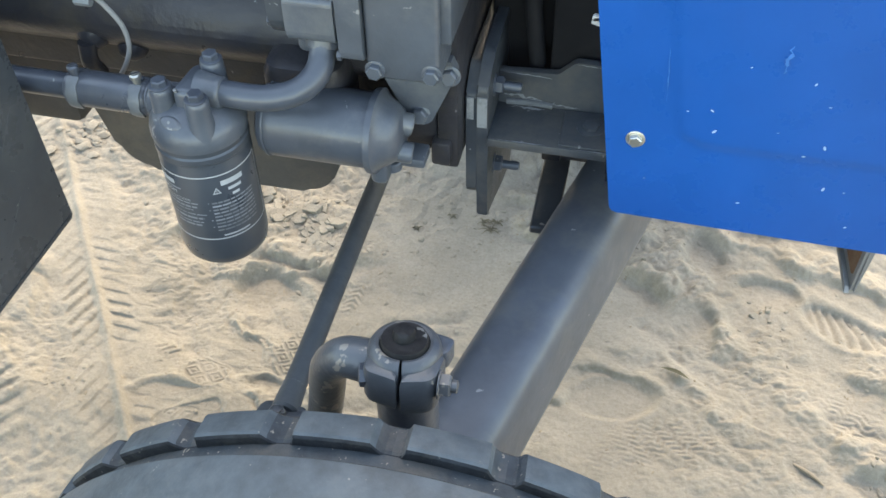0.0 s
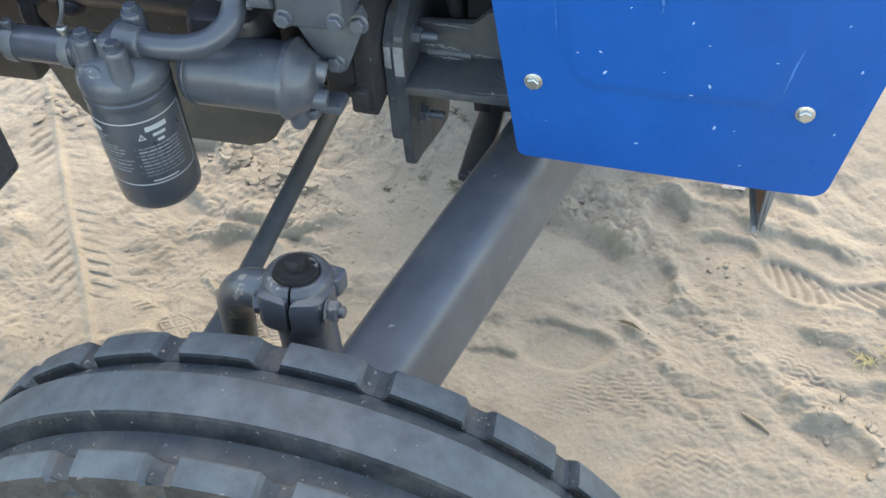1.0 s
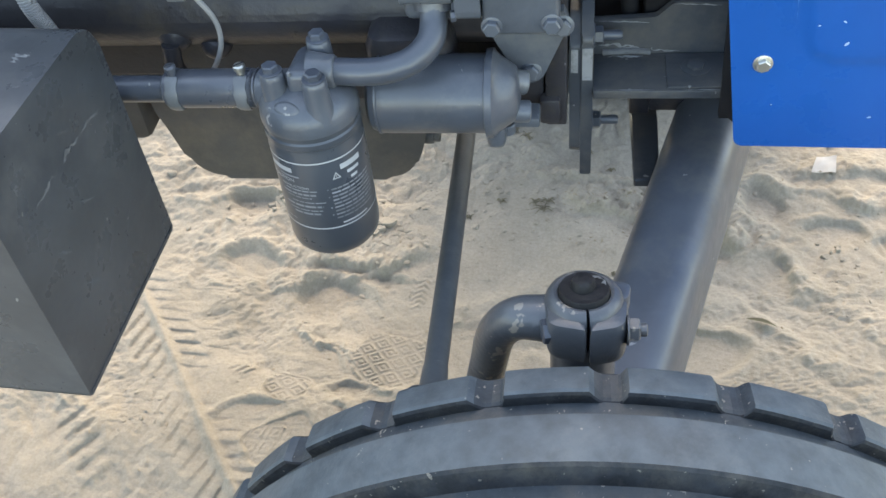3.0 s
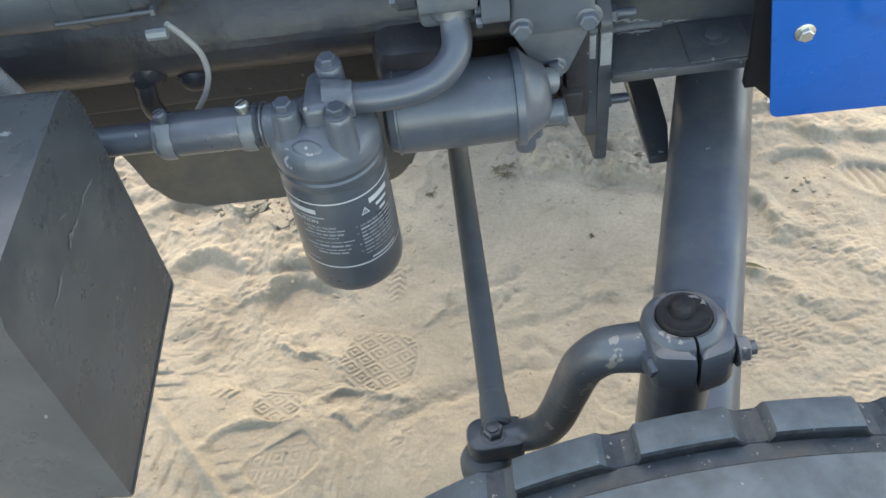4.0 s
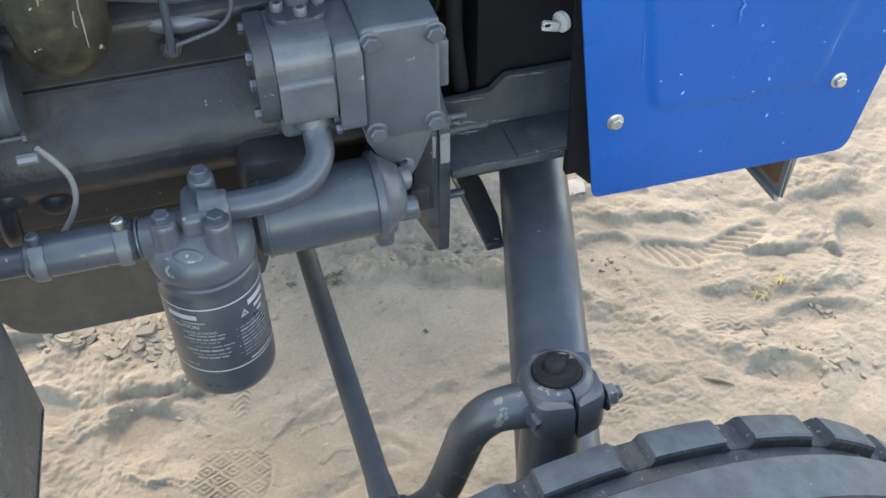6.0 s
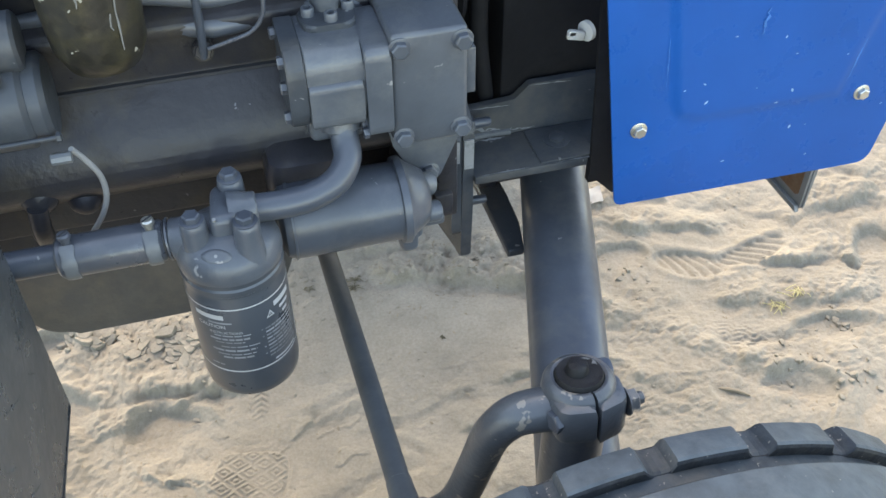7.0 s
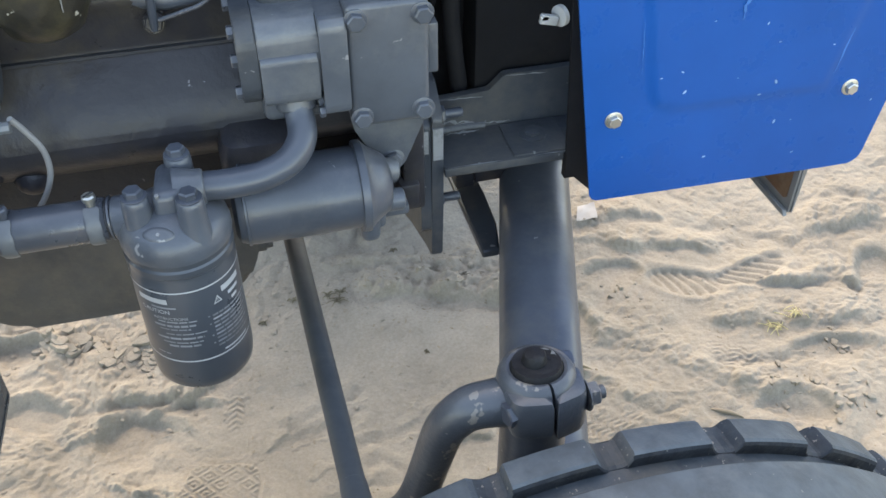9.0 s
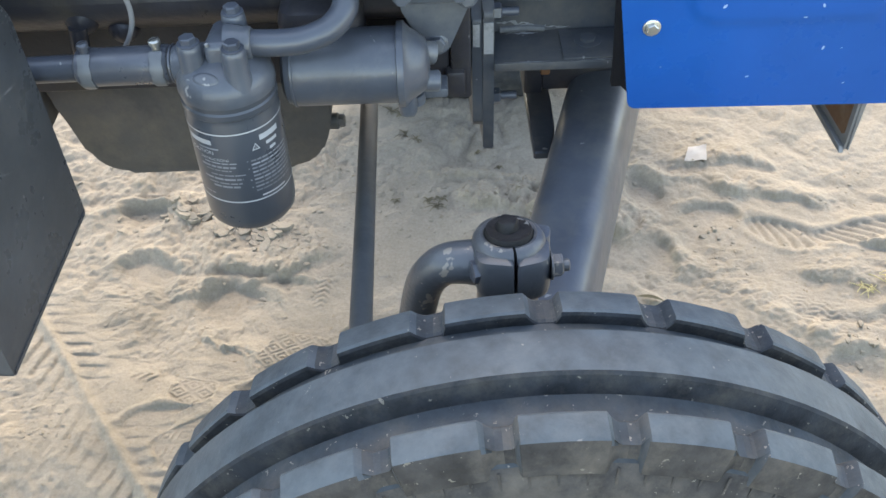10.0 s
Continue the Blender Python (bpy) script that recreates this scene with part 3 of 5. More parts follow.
def arc_block(profile, a0, a1, steps=4, slant=0.0):
    """A length of the tread: a closed profile swept from a0 to a1 degrees, its ends cut at a slant."""
    bm = bmesh.new()
    rings = []
    top = max(r for _, r in profile)
    for k in range(steps + 1):
        row = []
        for w, r in profile:
            lo, hi = a0 - slant * (top - r), a1 + slant * (top - r)
            a = radians(lo + (hi - lo) * k / steps)
            row.append(bm.verts.new((r * math.sin(a), w, r * math.cos(a))))
        rings.append(row)
    for a, b in zip(rings, rings[1:]):
        for j in range(len(profile)):
            i = (j + 1) % len(profile)
            bm.faces.new((a[j], a[i], b[i], b[j]))
    bm.faces.new(rings[0])
    bm.faces.new(rings[-1][::-1])
    return bm


carcass = [(0.030, 0.232), (0.052, 0.245), (0.068, 0.275), (0.070, 0.300), (0.066, 0.328), (0.060, 0.346), (0.050, 0.358), (0.028, 0.3655), (0.0, 0.3665),
           (-0.034, 0.3645), (-0.052, 0.3605), (-0.080, 0.359), (-0.098, 0.352), (-0.108, 0.330), (-0.117, 0.300), (-0.117, 0.275), (-0.104, 0.245), (-0.082, 0.232)]
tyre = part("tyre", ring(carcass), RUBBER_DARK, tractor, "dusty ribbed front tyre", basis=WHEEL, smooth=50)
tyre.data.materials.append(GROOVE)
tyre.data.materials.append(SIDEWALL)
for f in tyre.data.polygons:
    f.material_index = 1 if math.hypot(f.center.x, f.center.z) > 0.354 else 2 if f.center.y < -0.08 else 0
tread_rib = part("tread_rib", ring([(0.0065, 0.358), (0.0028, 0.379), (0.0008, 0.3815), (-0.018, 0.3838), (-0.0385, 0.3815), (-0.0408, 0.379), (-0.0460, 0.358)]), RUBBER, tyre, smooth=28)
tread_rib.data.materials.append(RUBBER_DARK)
# Faces turned along the axle take the darker rubber, as painted shade.
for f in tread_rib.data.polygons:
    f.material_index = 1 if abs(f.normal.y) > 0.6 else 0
inner_profile = [(0.0215, 0.357), (0.0215, 0.3750), (0.0228, 0.3775), (0.0255, 0.3785), (0.045, 0.3760), (0.0485, 0.3742), (0.051, 0.370), (0.057, 0.352), (0.061, 0.338), (0.045, 0.338)]
outer_profile = [(-0.068, 0.357), (-0.0718, 0.3755), (-0.0732, 0.3782), (-0.0755, 0.3795), (-0.093, 0.3772), (-0.0965, 0.3755), (-0.0982, 0.3715), (-0.1005, 0.360), (-0.1030, 0.346), (-0.090, 0.346)]
PITCH = 360 / 26


def block_mesh(name, profile):
    """One block of a shoulder rib, scooped down to the notch at both of its ends."""
    half = PITCH / 2
    stations = [(-half, 1.0), (-half + 0.9, 1.0), (-half + 1.25, 0.86), (-half + 1.75, 0.10), (-half + 1.9, 0.0), (-half + 4.0, 0.0), (0.0, 0.0),
                (half - 4.4, 0.0), (half - 2.5, 0.0), (half - 2.35, 0.10), (half - 1.9, 0.50), (half - 1.3, 0.86), (half - 0.9, 1.0), (half, 1.0)]
    top = max(r for _, r in profile)
    bm = bmesh.new()
    rings = []
    for a, dip in stations:
        a = radians(a)
        row = []
        for k, (w, r) in enumerate(profile):
            if profile is outer_profile and 5 <= k <= 8:
                w += 0.0065 * dip
            q = r - 0.0112 * dip * max(0.0, min(1.0, (r - 0.356) / (top - 0.358)))
            row.append(bm.verts.new((q * math.sin(a), w, q * math.cos(a))))
        rings.append(row)
    for a, b in zip(rings, rings[1:]):
        for j in range(len(profile)):
            i = (j + 1) % len(profile)
            bm.faces.new((a[j], a[i], b[i], b[j]))
    bm.faces.new(rings[0])
    bm.faces.new(rings[-1][::-1])
    bmesh.ops.recalc_face_normals(bm, faces=bm.faces)
    me = bpy.data.meshes.new(name)
    bm.to_mesh(me)
    bm.free()
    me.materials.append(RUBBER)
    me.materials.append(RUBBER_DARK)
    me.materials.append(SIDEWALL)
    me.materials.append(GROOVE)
    # Side walls take the darker rubber with their shade in its colour.
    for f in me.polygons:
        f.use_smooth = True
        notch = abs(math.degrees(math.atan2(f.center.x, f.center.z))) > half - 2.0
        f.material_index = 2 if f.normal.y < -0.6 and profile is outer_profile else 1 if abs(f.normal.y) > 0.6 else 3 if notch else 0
    me.set_sharp_from_angle(angle=radians(22))
    return me


far_tyre = part_of("tyre", tyre.data, tractor, "dusty ribbed front tyre", pose(-0.107, 1.80, 0.350, -1.0, 0, 178.7))
part_of("tread_rib", tyre.children[0].data, far_tyre)
for profile, start in ((inner_profile, 0.9 + PITCH / 2), (outer_profile, 8.0 + PITCH / 2)):
    me = block_mesh("tread_block", profile)
    for k in range(26):
        for t in (tyre, far_tyre):
            part_of("tread_block", me, t, basis=Matrix.Rotation(radians(start + k * PITCH), 4, "Y"))
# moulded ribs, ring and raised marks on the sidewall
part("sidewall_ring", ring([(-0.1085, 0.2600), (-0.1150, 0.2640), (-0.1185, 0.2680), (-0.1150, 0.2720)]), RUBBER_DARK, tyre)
ribs = merge(*[arc_block([(-0.1000, 0.350), (-0.1085, 0.322), (-0.1095, 0.322), (-0.1012, 0.350)], a, a + 0.30, 1) for a in np.arange(0, 360, PITCH / 4)])
tagged(part("sidewall_ribs", ribs, SIDEWALL, tyre), kind="stuff")
for a in (-22, -18.6, -15.2, -11.8, -8.4, 3, 6.4, 9.8, 13.2):
    part("sidewall_mark", arc_block([(-0.1155, 0.300), (-0.1155, 0.282), (-0.1190, 0.282), (-0.1190, 0.300)], a, a + 2.2, 2), SIDEWALL, tyre)
rim = lathe([(0.150, -0.05), (0.196, -0.03), (0.205, 0.0), (0.200, 0.03), (0.222, 0.038), (0.236, 0.046), (0.238, 0.050), (0.215, 0.044), (0.195, 0.036), (0.195, -0.02), (0.120, -0.01), (0.06, 0.0), (0.0, 0.0)], Matrix.Translation((0, -0.02, 0)) @ Matrix.Rotation(radians(90), 4, "X"), 48)
part_of("rim", part("rim", rim, GREY, tyre, "grey steel rim").data, far_tyre, "grey steel rim")
hub = lathe([(0, 0.05), (0.03, 0.05), (0.04, 0.04), (0.045, 0.0), (0.055, -0.02), (0.055, -0.06), (0.03, -0.09), (0.028, -0.13), (0, -0.13)], Matrix.Translation((0, -0.02, 0)) @ Matrix.Rotation(radians(90), 4, "X"), 32)
part("hub", hub, GREY, tyre)
for k in range(5):
    a = 2 * math.pi * k / 5
    part("wheel_nut", hexbolt((0.085 * math.sin(a), -0.022, 0.085 * math.cos(a)), (0, -1, 0), 0.011, 0.012), ZINC, tyre)

# axle tube, king pin, steering arm and tie rod
BEAM0, BEAM1 = Vector((-0.1077, 0.500, 0.4585)), Vector((0.0246, 0.950, 0.4947))
beam_at = lambda y: BEAM0 + (BEAM1 - BEAM0) * ((y - 0.5) / 0.45)  # noqa: E731


def beam(w, h, r, y0, y1, tilt):
    """A tube of rounded rectangular section along the axle's line."""
    d = (BEAM1 - BEAM0).normalized()
    u = d.cross(Vector((0, 0, 1))).normalized()
    v = u.cross(d)
    u, v = math.cos(tilt) * u + math.sin(tilt) * v, math.cos(tilt) * v - math.sin(tilt) * u
    section = rounded([(-w, -h), (w, -h), (w, h), (-w, h)], (r,) * 4, 10)
    bm = bmesh.new()
    rings = []
    for y, k in ((y0, 0.90), (y0 + 0.004, 0.97), (y0 + 0.010, 1), (y1, 1)):
        rings.append([bm.verts.new(beam_at(y) + u * a * k + v * b * k) for a, b in section])
    for a, b in zip(rings, rings[1:]):
        for k in range(len(a)):
            j = (k + 1) % len(a)
            bm.faces.new((a[k], a[j], b[j], b[k]))
    bm.faces.new(rings[0])
    bm.faces.new(rings[-1])
    return bm


axle_beam = part("axle_beam", beam(0.0451, 0.0608, 0.036, 0.468, 1.2, 0.108), GLOSS, tractor, "thick rounded grey axle beam", smooth=60)
pin = Vector((-0.1225, 0.535, 0.0))
up = lambda z: (pin.x, pin.y, z)  # noqa: E731
part("king_pin_housing", rod(up(0.40), up(0.664), 0.029, 0.0285, 32, 0.06), GREY, tractor)
part("stub_axle", merge(rod((-0.122, 0.531, 0.36), (-0.112, 0.40, 0.361), 0.024), box(-0.16, -0.088, 0.495, 0.567, 0.33, 0.41, 0.012)), GREY, tractor)


def split_ring(profile, gap, seg=44):
    """A closed profile of (radius, height) swept round z but for a gap in degrees on the near side."""
    bm = bmesh.new()
    rings = []
    for k in range(seg + 1):
        a = radians(-90 + gap / 2 + (360 - gap) * k / seg)
        rings.append([bm.verts.new((r * math.cos(a), r * math.sin(a), z)) for r, z in profile])
    for a, b in zip(rings, rings[1:]):
        for j in range(len(profile)):
            i = (j + 1) % len(profile)
            bm.faces.new((a[j], a[i], b[i], b[j]))
    bm.faces.new(rings[0])
    bm.faces.new(rings[-1][::-1])
    return bm


clamp = moved(split_ring([(0.0208, 0.657), (0.0210, 0.699), (0.0222, 0.7030), (0.0250, 0.7035), (0.0292, 0.7015), (0.0322, 0.6965), (0.0335, 0.688), (0.0334, 0.664), (0.0315, 0.658)], 5.0), Matrix.Translation((pin.x, pin.y, 0)) @ Matrix.Rotation(radians(7.0), 4, "Z"))
ears = merge(slab(rounded([(-0.0295, -0.034), (0.0022, -0.0400), (0.0026, -0.006), (-0.0325, 0.004)], (0.010, 0.0015, 0.001, 0.01), 6), 0.657, 0.6975, 0.0075, 0.010),
             slab(rounded([(0.0052, -0.0400), (0.0345, -0.032), (0.0375, 0.006), (0.0052, -0.004)], (0.0015, 0.012, 0.012, 0.001), 6), 0.653, 0.6965, 0.0075, 0.010))
moved(ears, Matrix.Translation((pin.x, pin.y, 0)))
arm_clamp = part("arm_clamp", merge(clamp, ears), ARM, tractor, "split cast clamp on the king pin")
part("pin_shaft", rod(up(0.655), up(0.6985), 0.0206, seg=28), GREASE, arm_clamp)
part("pin_cap", lathe([(0.0, 0.698), (0.0212, 0.698), (0.0214, 0.7048), (0.0202, 0.7075), (0.0165, 0.7066), (0.0120, 0.7068), (0.0, 0.7068)], Matrix.Translation((pin.x, pin.y, 0)), 28), GREASE, arm_clamp, "black greasy cap")
knob = lathe([(0.0104, 0.706), (0.0095, 0.7125), (0.0084, 0.7152), (0.0055, 0.7160), (0.0, 0.7154)], Matrix.Translation((pin.x - 0.001, pin.y + 0.002, 0)), 22)
for v in knob.verts:
    q = v.co * 130
    v.co += Vector((0.0016 * noise.noise(q), 0.0016 * noise.noise(q + Vector((5, 0, 0))), 0.0016 * noise.noise(q + Vector((0, 7, 0)))))
part("cap_knob", knob, GREASE, arm_clamp)
smear = bmesh.new()
rows = []
rng = random.Random(5)
for k in range(11):
    a = radians(5 + 6.5 * k)
    rows.append([smear.verts.new((pin.x + r * math.cos(a), pin.y + r * math.sin(a), 0.7078 - 0.0002 * abs(k - 5))) for r in (0.0150 + 0.004 * rng.random(), 0.0185 + 0.002 * rng.random())])
for p, q in zip(rows, rows[1:]):
    smear.faces.new((p[0], q[0], q[1], p[1]))
part("paint_smear", smear, PAPER, arm_clamp)
part("clamp_bolt", hexbolt((pin.x + 0.0350, pin.y - 0.021, 0.681), (1, 0.05, 0), 0.0105, 0.009, 0.0130, 0.006), ARM, arm_clamp)
part("bolt_head", hexbolt((pin.x - 0.0285, pin.y - 0.024, 0.680), (-1, -0.25, 0), 0.0105, 0.006), GREY, arm_clamp)
part("lug", moved(slab(rounded([(0.010, -0.004), (0.037, 0.006), (0.040, 0.026), (0.0, 0.032)], (0.003, 0.006, 0.007, 0.003), 6), 0.672, 0.692, 0.003), Matrix.Translation((pin.x, pin.y, 0))), CAST, arm_clamp)
# the king pin leans in towards the tractor
lean = Vector((pin.x, pin.y, 0.675))
arm_clamp.matrix_basis = Matrix.Translation(lean) @ Matrix.Rotation(radians(-7.0), 4, "X") @ Matrix.Translation(-lean)
arm_path = [(-0.138, 0.533, 0.671), (-0.160, 0.534, 0.673), (-0.181, 0.538, 0.666), (-0.198, 0.543, 0.640), (-0.208, 0.551, 0.590), (-0.218, 0.558, 0.540), (-0.228, 0.563, 0.510), (-0.244, 0.567, 0.494), (-0.268, 0.569, 0.489)]
part("steering_arm", pipe(arm_path, 0.017, 18, 6, (0.0225, 0.0200, 0.0188, 0.0180, 0.0175, 0.0175, 0.0172, 0.0160, 0.0150)), ARM, tractor, "curved forged steering arm")
eye = slab(rounded([(-0.024, -0.019), (0.030, -0.016), (0.030, 0.016), (-0.024, 0.019)], (0.018, 0.006, 0.006, 0.018), 8), 0.474, 0.503, 0.005)
arm_eye = part("arm_eye", moved(eye, Matrix.Translation((-0.279, 0.568, 0))), ARM, tractor, "forged eye at the end of the steering arm")
part("stud_nut", merge(hexbolt((-0.277, 0.567, 0.5025), (0, 0, 1), 0.0098, 0.008, 0.0125, 0.003)), ARM, arm_eye)
part("ball_joint", lathe([(0, 0.426), (0.014, 0.427), (0.022, 0.434), (0.0255, 0.446), (0.0255, 0.460), (0.022, 0.470), (0.017, 0.475), (0, 0.476)], Matrix.Translation((-0.287, 0.562, 0)), 28), ROD, tractor, "dark ball joint under the arm's eye", smooth=60)
rod_at = lambda y: Vector((-0.263, 0.022, 0.528)) + Vector((-0.018, 0.999, -0.051)) * (y - 0.022)  # noqa: E731
part("tie_rod", merge(rod(rod_at(0.590), rod_at(1.70), 0.0128, 0.0124), rod(rod_at(0.574), rod_at(0.612), 0.0150, 0.0136, chamfer=0.2)), ROD, tractor, "long straight grey tie rod")

# oil filter with its printed label
FX, FY, FR = -0.394, 0.750, 0.0485
oil_filter = part("oil_filter", lathe([(0, 0.565), (0.038, 0.565), (0.0440, 0.5670), (0.0475, 0.5720), (FR, 0.580), (FR, 0.704), (0.0472, 0.707), (0.0472, 0.712), (0.0490, 0.714), (0.0490, 0.720), (0.0475, 0.722), (0.0475, 0.730), (0, 0.730)], Matrix.Translation((FX, FY, 0)), 64), FILTER, tractor, "dark screw-on oil filter with white printed label")


def on_can(a0, a1, z0, z1, lift=0.0004):
    """A thin patch on the filter's side between two angles and heights."""
    bm = bmesh.new()
    n = max(2, int(abs(a1 - a0) / 6) + 1)
    rows = []
    for k in range(n + 1):
        a = radians(a0 + (a1 - a0) * k / n)
        r = FR + lift
        rows.append([bm.verts.new((FX + r * math.cos(a), FY + r * math.sin(a), z)) for z in (z0, z1)])
    for a, b in zip(rows, rows[1:]):
        bm.faces.new((a[0], b[0], b[1], a[1]))
    return bm


part("label_line", on_can(-200, 10, 0.6965, 0.6982), PRINT, oil_filter)
part("label_line", on_can(-200, 4, 0.6085, 0.6102), PRINT, oil_filter)
part("label_line", merge(on_can(10.0, 11.8, 0.617, 0.6955), on_can(4, 11, 0.6095, 0.6115), on_can(8.8, 10.8, 0.612, 0.6185)), PRINT, oil_filter)
part("title_bar", on_can(-52, -22, 0.683, 0.6895), PRINT, oil_filter)
part("title_bar", on_can(-44, -26, 0.6745, 0.6785), PRINT, oil_filter)
part("title_bar", on_can(-40, -30, 0.6665, 0.6700), PRINT, oil_filter)
part("title_bar", on_can(-148, -112, 0.6835, 0.6895), PRINT, oil_filter)
part("title_bar", on_can(-132, -104, 0.6780, 0.6800), PRINT_DIM, oil_filter)


def triangle_outline():
    def corner(a, z):
        r = FR + 0.0005
        return (FX + r * math.cos(radians(a)), FY + r * math.sin(radians(a)), z)
    bm = bmesh.new()
    o = [bm.verts.new(corner(a, z)) for a, z in ((-64, 0.6735), (-53, 0.6735), (-58.5, 0.6825))]
    i = [bm.verts.new(corner(a, z)) for a, z in ((-61.6, 0.6750), (-55.4, 0.6750), (-58.5, 0.6800))]
    for k in range(3):
        j = (k + 1) % 3
        bm.faces.new((o[k], o[j], i[j], i[k]))
    return merge(bm, on_can(-58.9, -58.1, 0.6758, 0.6785, 0.0005))


def word_on_can(text, a0, a1, z):
    """A word of raised print bent round the filter's side from a0 to a1, standing on z."""
    curve = bpy.data.curves.new("word", "FONT")
    curve.body = text
    ob = bpy.data.objects.new("word", curve)
    scene.collection.objects.link(ob)
    me = bpy.data.meshes.new_from_object(ob.evaluated_get(bpy.context.evaluated_depsgraph_get()))
    bpy.data.objects.remove(ob)
    bpy.data.curves.remove(curve)
    bm = bmesh.new()
    bm.from_mesh(me)
    bpy.data.meshes.remove(me)
    x0, x1 = min(v.co.x for v in bm.verts), max(v.co.x for v in bm.verts)
    k = radians(a1 - a0) * FR / (x1 - x0)
    for v in bm.verts:
        a, r = radians(a0) + (v.co.x - x0) * k / FR, FR + 0.0005
        v.co = Vector((FX + r * math.cos(a), FY + r * math.sin(a), z + v.co.y * k))
    return bm


part("printed_word", word_on_can("CAUTION", -146, -112, 0.6715), PRINT, oil_filter)
part("printed_word", word_on_can("INSTRUCTIONS", -132, -94, 0.6640), PRINT, oil_filter)
part("warning_triangle", triangle_outline(), PRINT, oil_filter)
rng = random.Random(4)
for k in range(9):
    z = 0.6605 - 0.0049 * k
    bits = [on_can(-73, -71, z + 0.0006, z + 0.0022)] if k in (0, 2, 5, 7) else []
    a = -68
    while a < -8:
        b = min(-8, a + rng.uniform(6, 14))
        bits.append(on_can(a, b - 1.2, z, z + 0.0021))
        a = b
    part("text_line", merge(*bits), PRINT_DIM, oil_filter)
for z, a0, a1, dim in ((0.6605, -128, -84, True), (0.655, -134, -86, False), (0.651, -128, -92, True), (0.645, -122, -76, True), (0.639, -134, -80, False), (0.634, -128, -82, True), (0.629, -122, -84, False), (0.617, -140, -122, True)):
    bits, a = [], a0
    while a < a1:
        b = min(a1, a + rng.uniform(7, 16))
        bits.append(on_can(a, b - 1.4, z, z + (0.0014 if dim else 0.0024)))
        a = b
    part("text_line", merge(*bits), PRINT_DIM, oil_filter)
part("text_line", on_can(-62, -26, 0.6130, 0.6150), PRINT, oil_filter)

head = part("filter_head", lathe([(0, 0.728), (0.0490, 0.728), (0.0497, 0.732), (0.0495, 0.738), (0.0478, 0.745), (0.043, 0.752), (0.034, 0.758), (0.020, 0.763), (0.012, 0.765), (0, 0.765)], Matrix.Translation((FX, FY, 0)), 48), CAST, tractor, "cast filter head with three bolts", smooth=60)
boss = [(0.0155, 0.738), (0.0140, 0.748), (0.0128, 0.756), (0.0122, 0.776), (0.0116, 0.7815), (0.0100, 0.783), (0, 0.783)]
for x, y, z in ((-0.421, 0.739, -0.001), (-0.375, 0.722, 0.002), (-0.382, 0.780, 0.008)):
    b = part("bolt_boss", lathe(boss, Matrix.Translation((x, y, z)), 28), CAST, head, smooth=60)
    part("bolt", hexbolt((x, y, 0.7825 + z), (0, 0, 1), 0.0083, 0.0065, 0.0112, turn=x * 30), GREY, b)
saddle = slab(rounded([(-0.013, -0.020), (0.011, -0.020), (0.019, 0.026), (0.006, 0.034), (-0.008, 0.030)], (0.008, 0.008, 0.012, 0.010, 0.010), 5), 0.745, 0.783, 0.007)
part("saddle", moved(saddle, Matrix.Translation((-0.394, 0.752, 0))), CAST, head, smooth=60)
part("outlet", lathe([(0.0200, -0.012), (0.0180, 0.0), (0.0166, 0.006), (0.0164, 0.012), (0.0150, 0.014), (0, 0.014)], along((-0.376, 0.755, 0.770), (-0.3, 0.755, 0.770))[0], 28), CAST, head, smooth=60)
part("inlet", lathe([(0.024, -0.004), (0.0212, 0.010), (0.0205, 0.020), (0.0205, 0.042), (0.0190, 0.044), (0, 0.044)], along((-0.400, 0.757, 0.748), (-0.444, 0.762, 0.744))[0], 28), CAST, head, smooth=60)
pad_m, _ = along((-0.4050, 0.7185, 0.7505), (-0.4110, 0.7010, 0.7780))
part("raised_pad", lathe([(0.0150, 0), (0.0142, 0.0045), (0.0120, 0.0066), (0.0080, 0.0072), (0, 0.0074)], pad_m @ Matrix.Diagonal((1.05, 0.55, 1, 1)), 28), CAST, head, smooth=60)
part("casting_mark", rod((-0.4015, 0.7335, 0.7810), (-0.4018, 0.7325, 0.7845), 0.0018, seg=12), WIRE, head)
part("casting_mark", moved(rod((0, 0, 0.0066), (0, 0, 0.0080), 0.0016, seg=12), pad_m), WIRE, head)

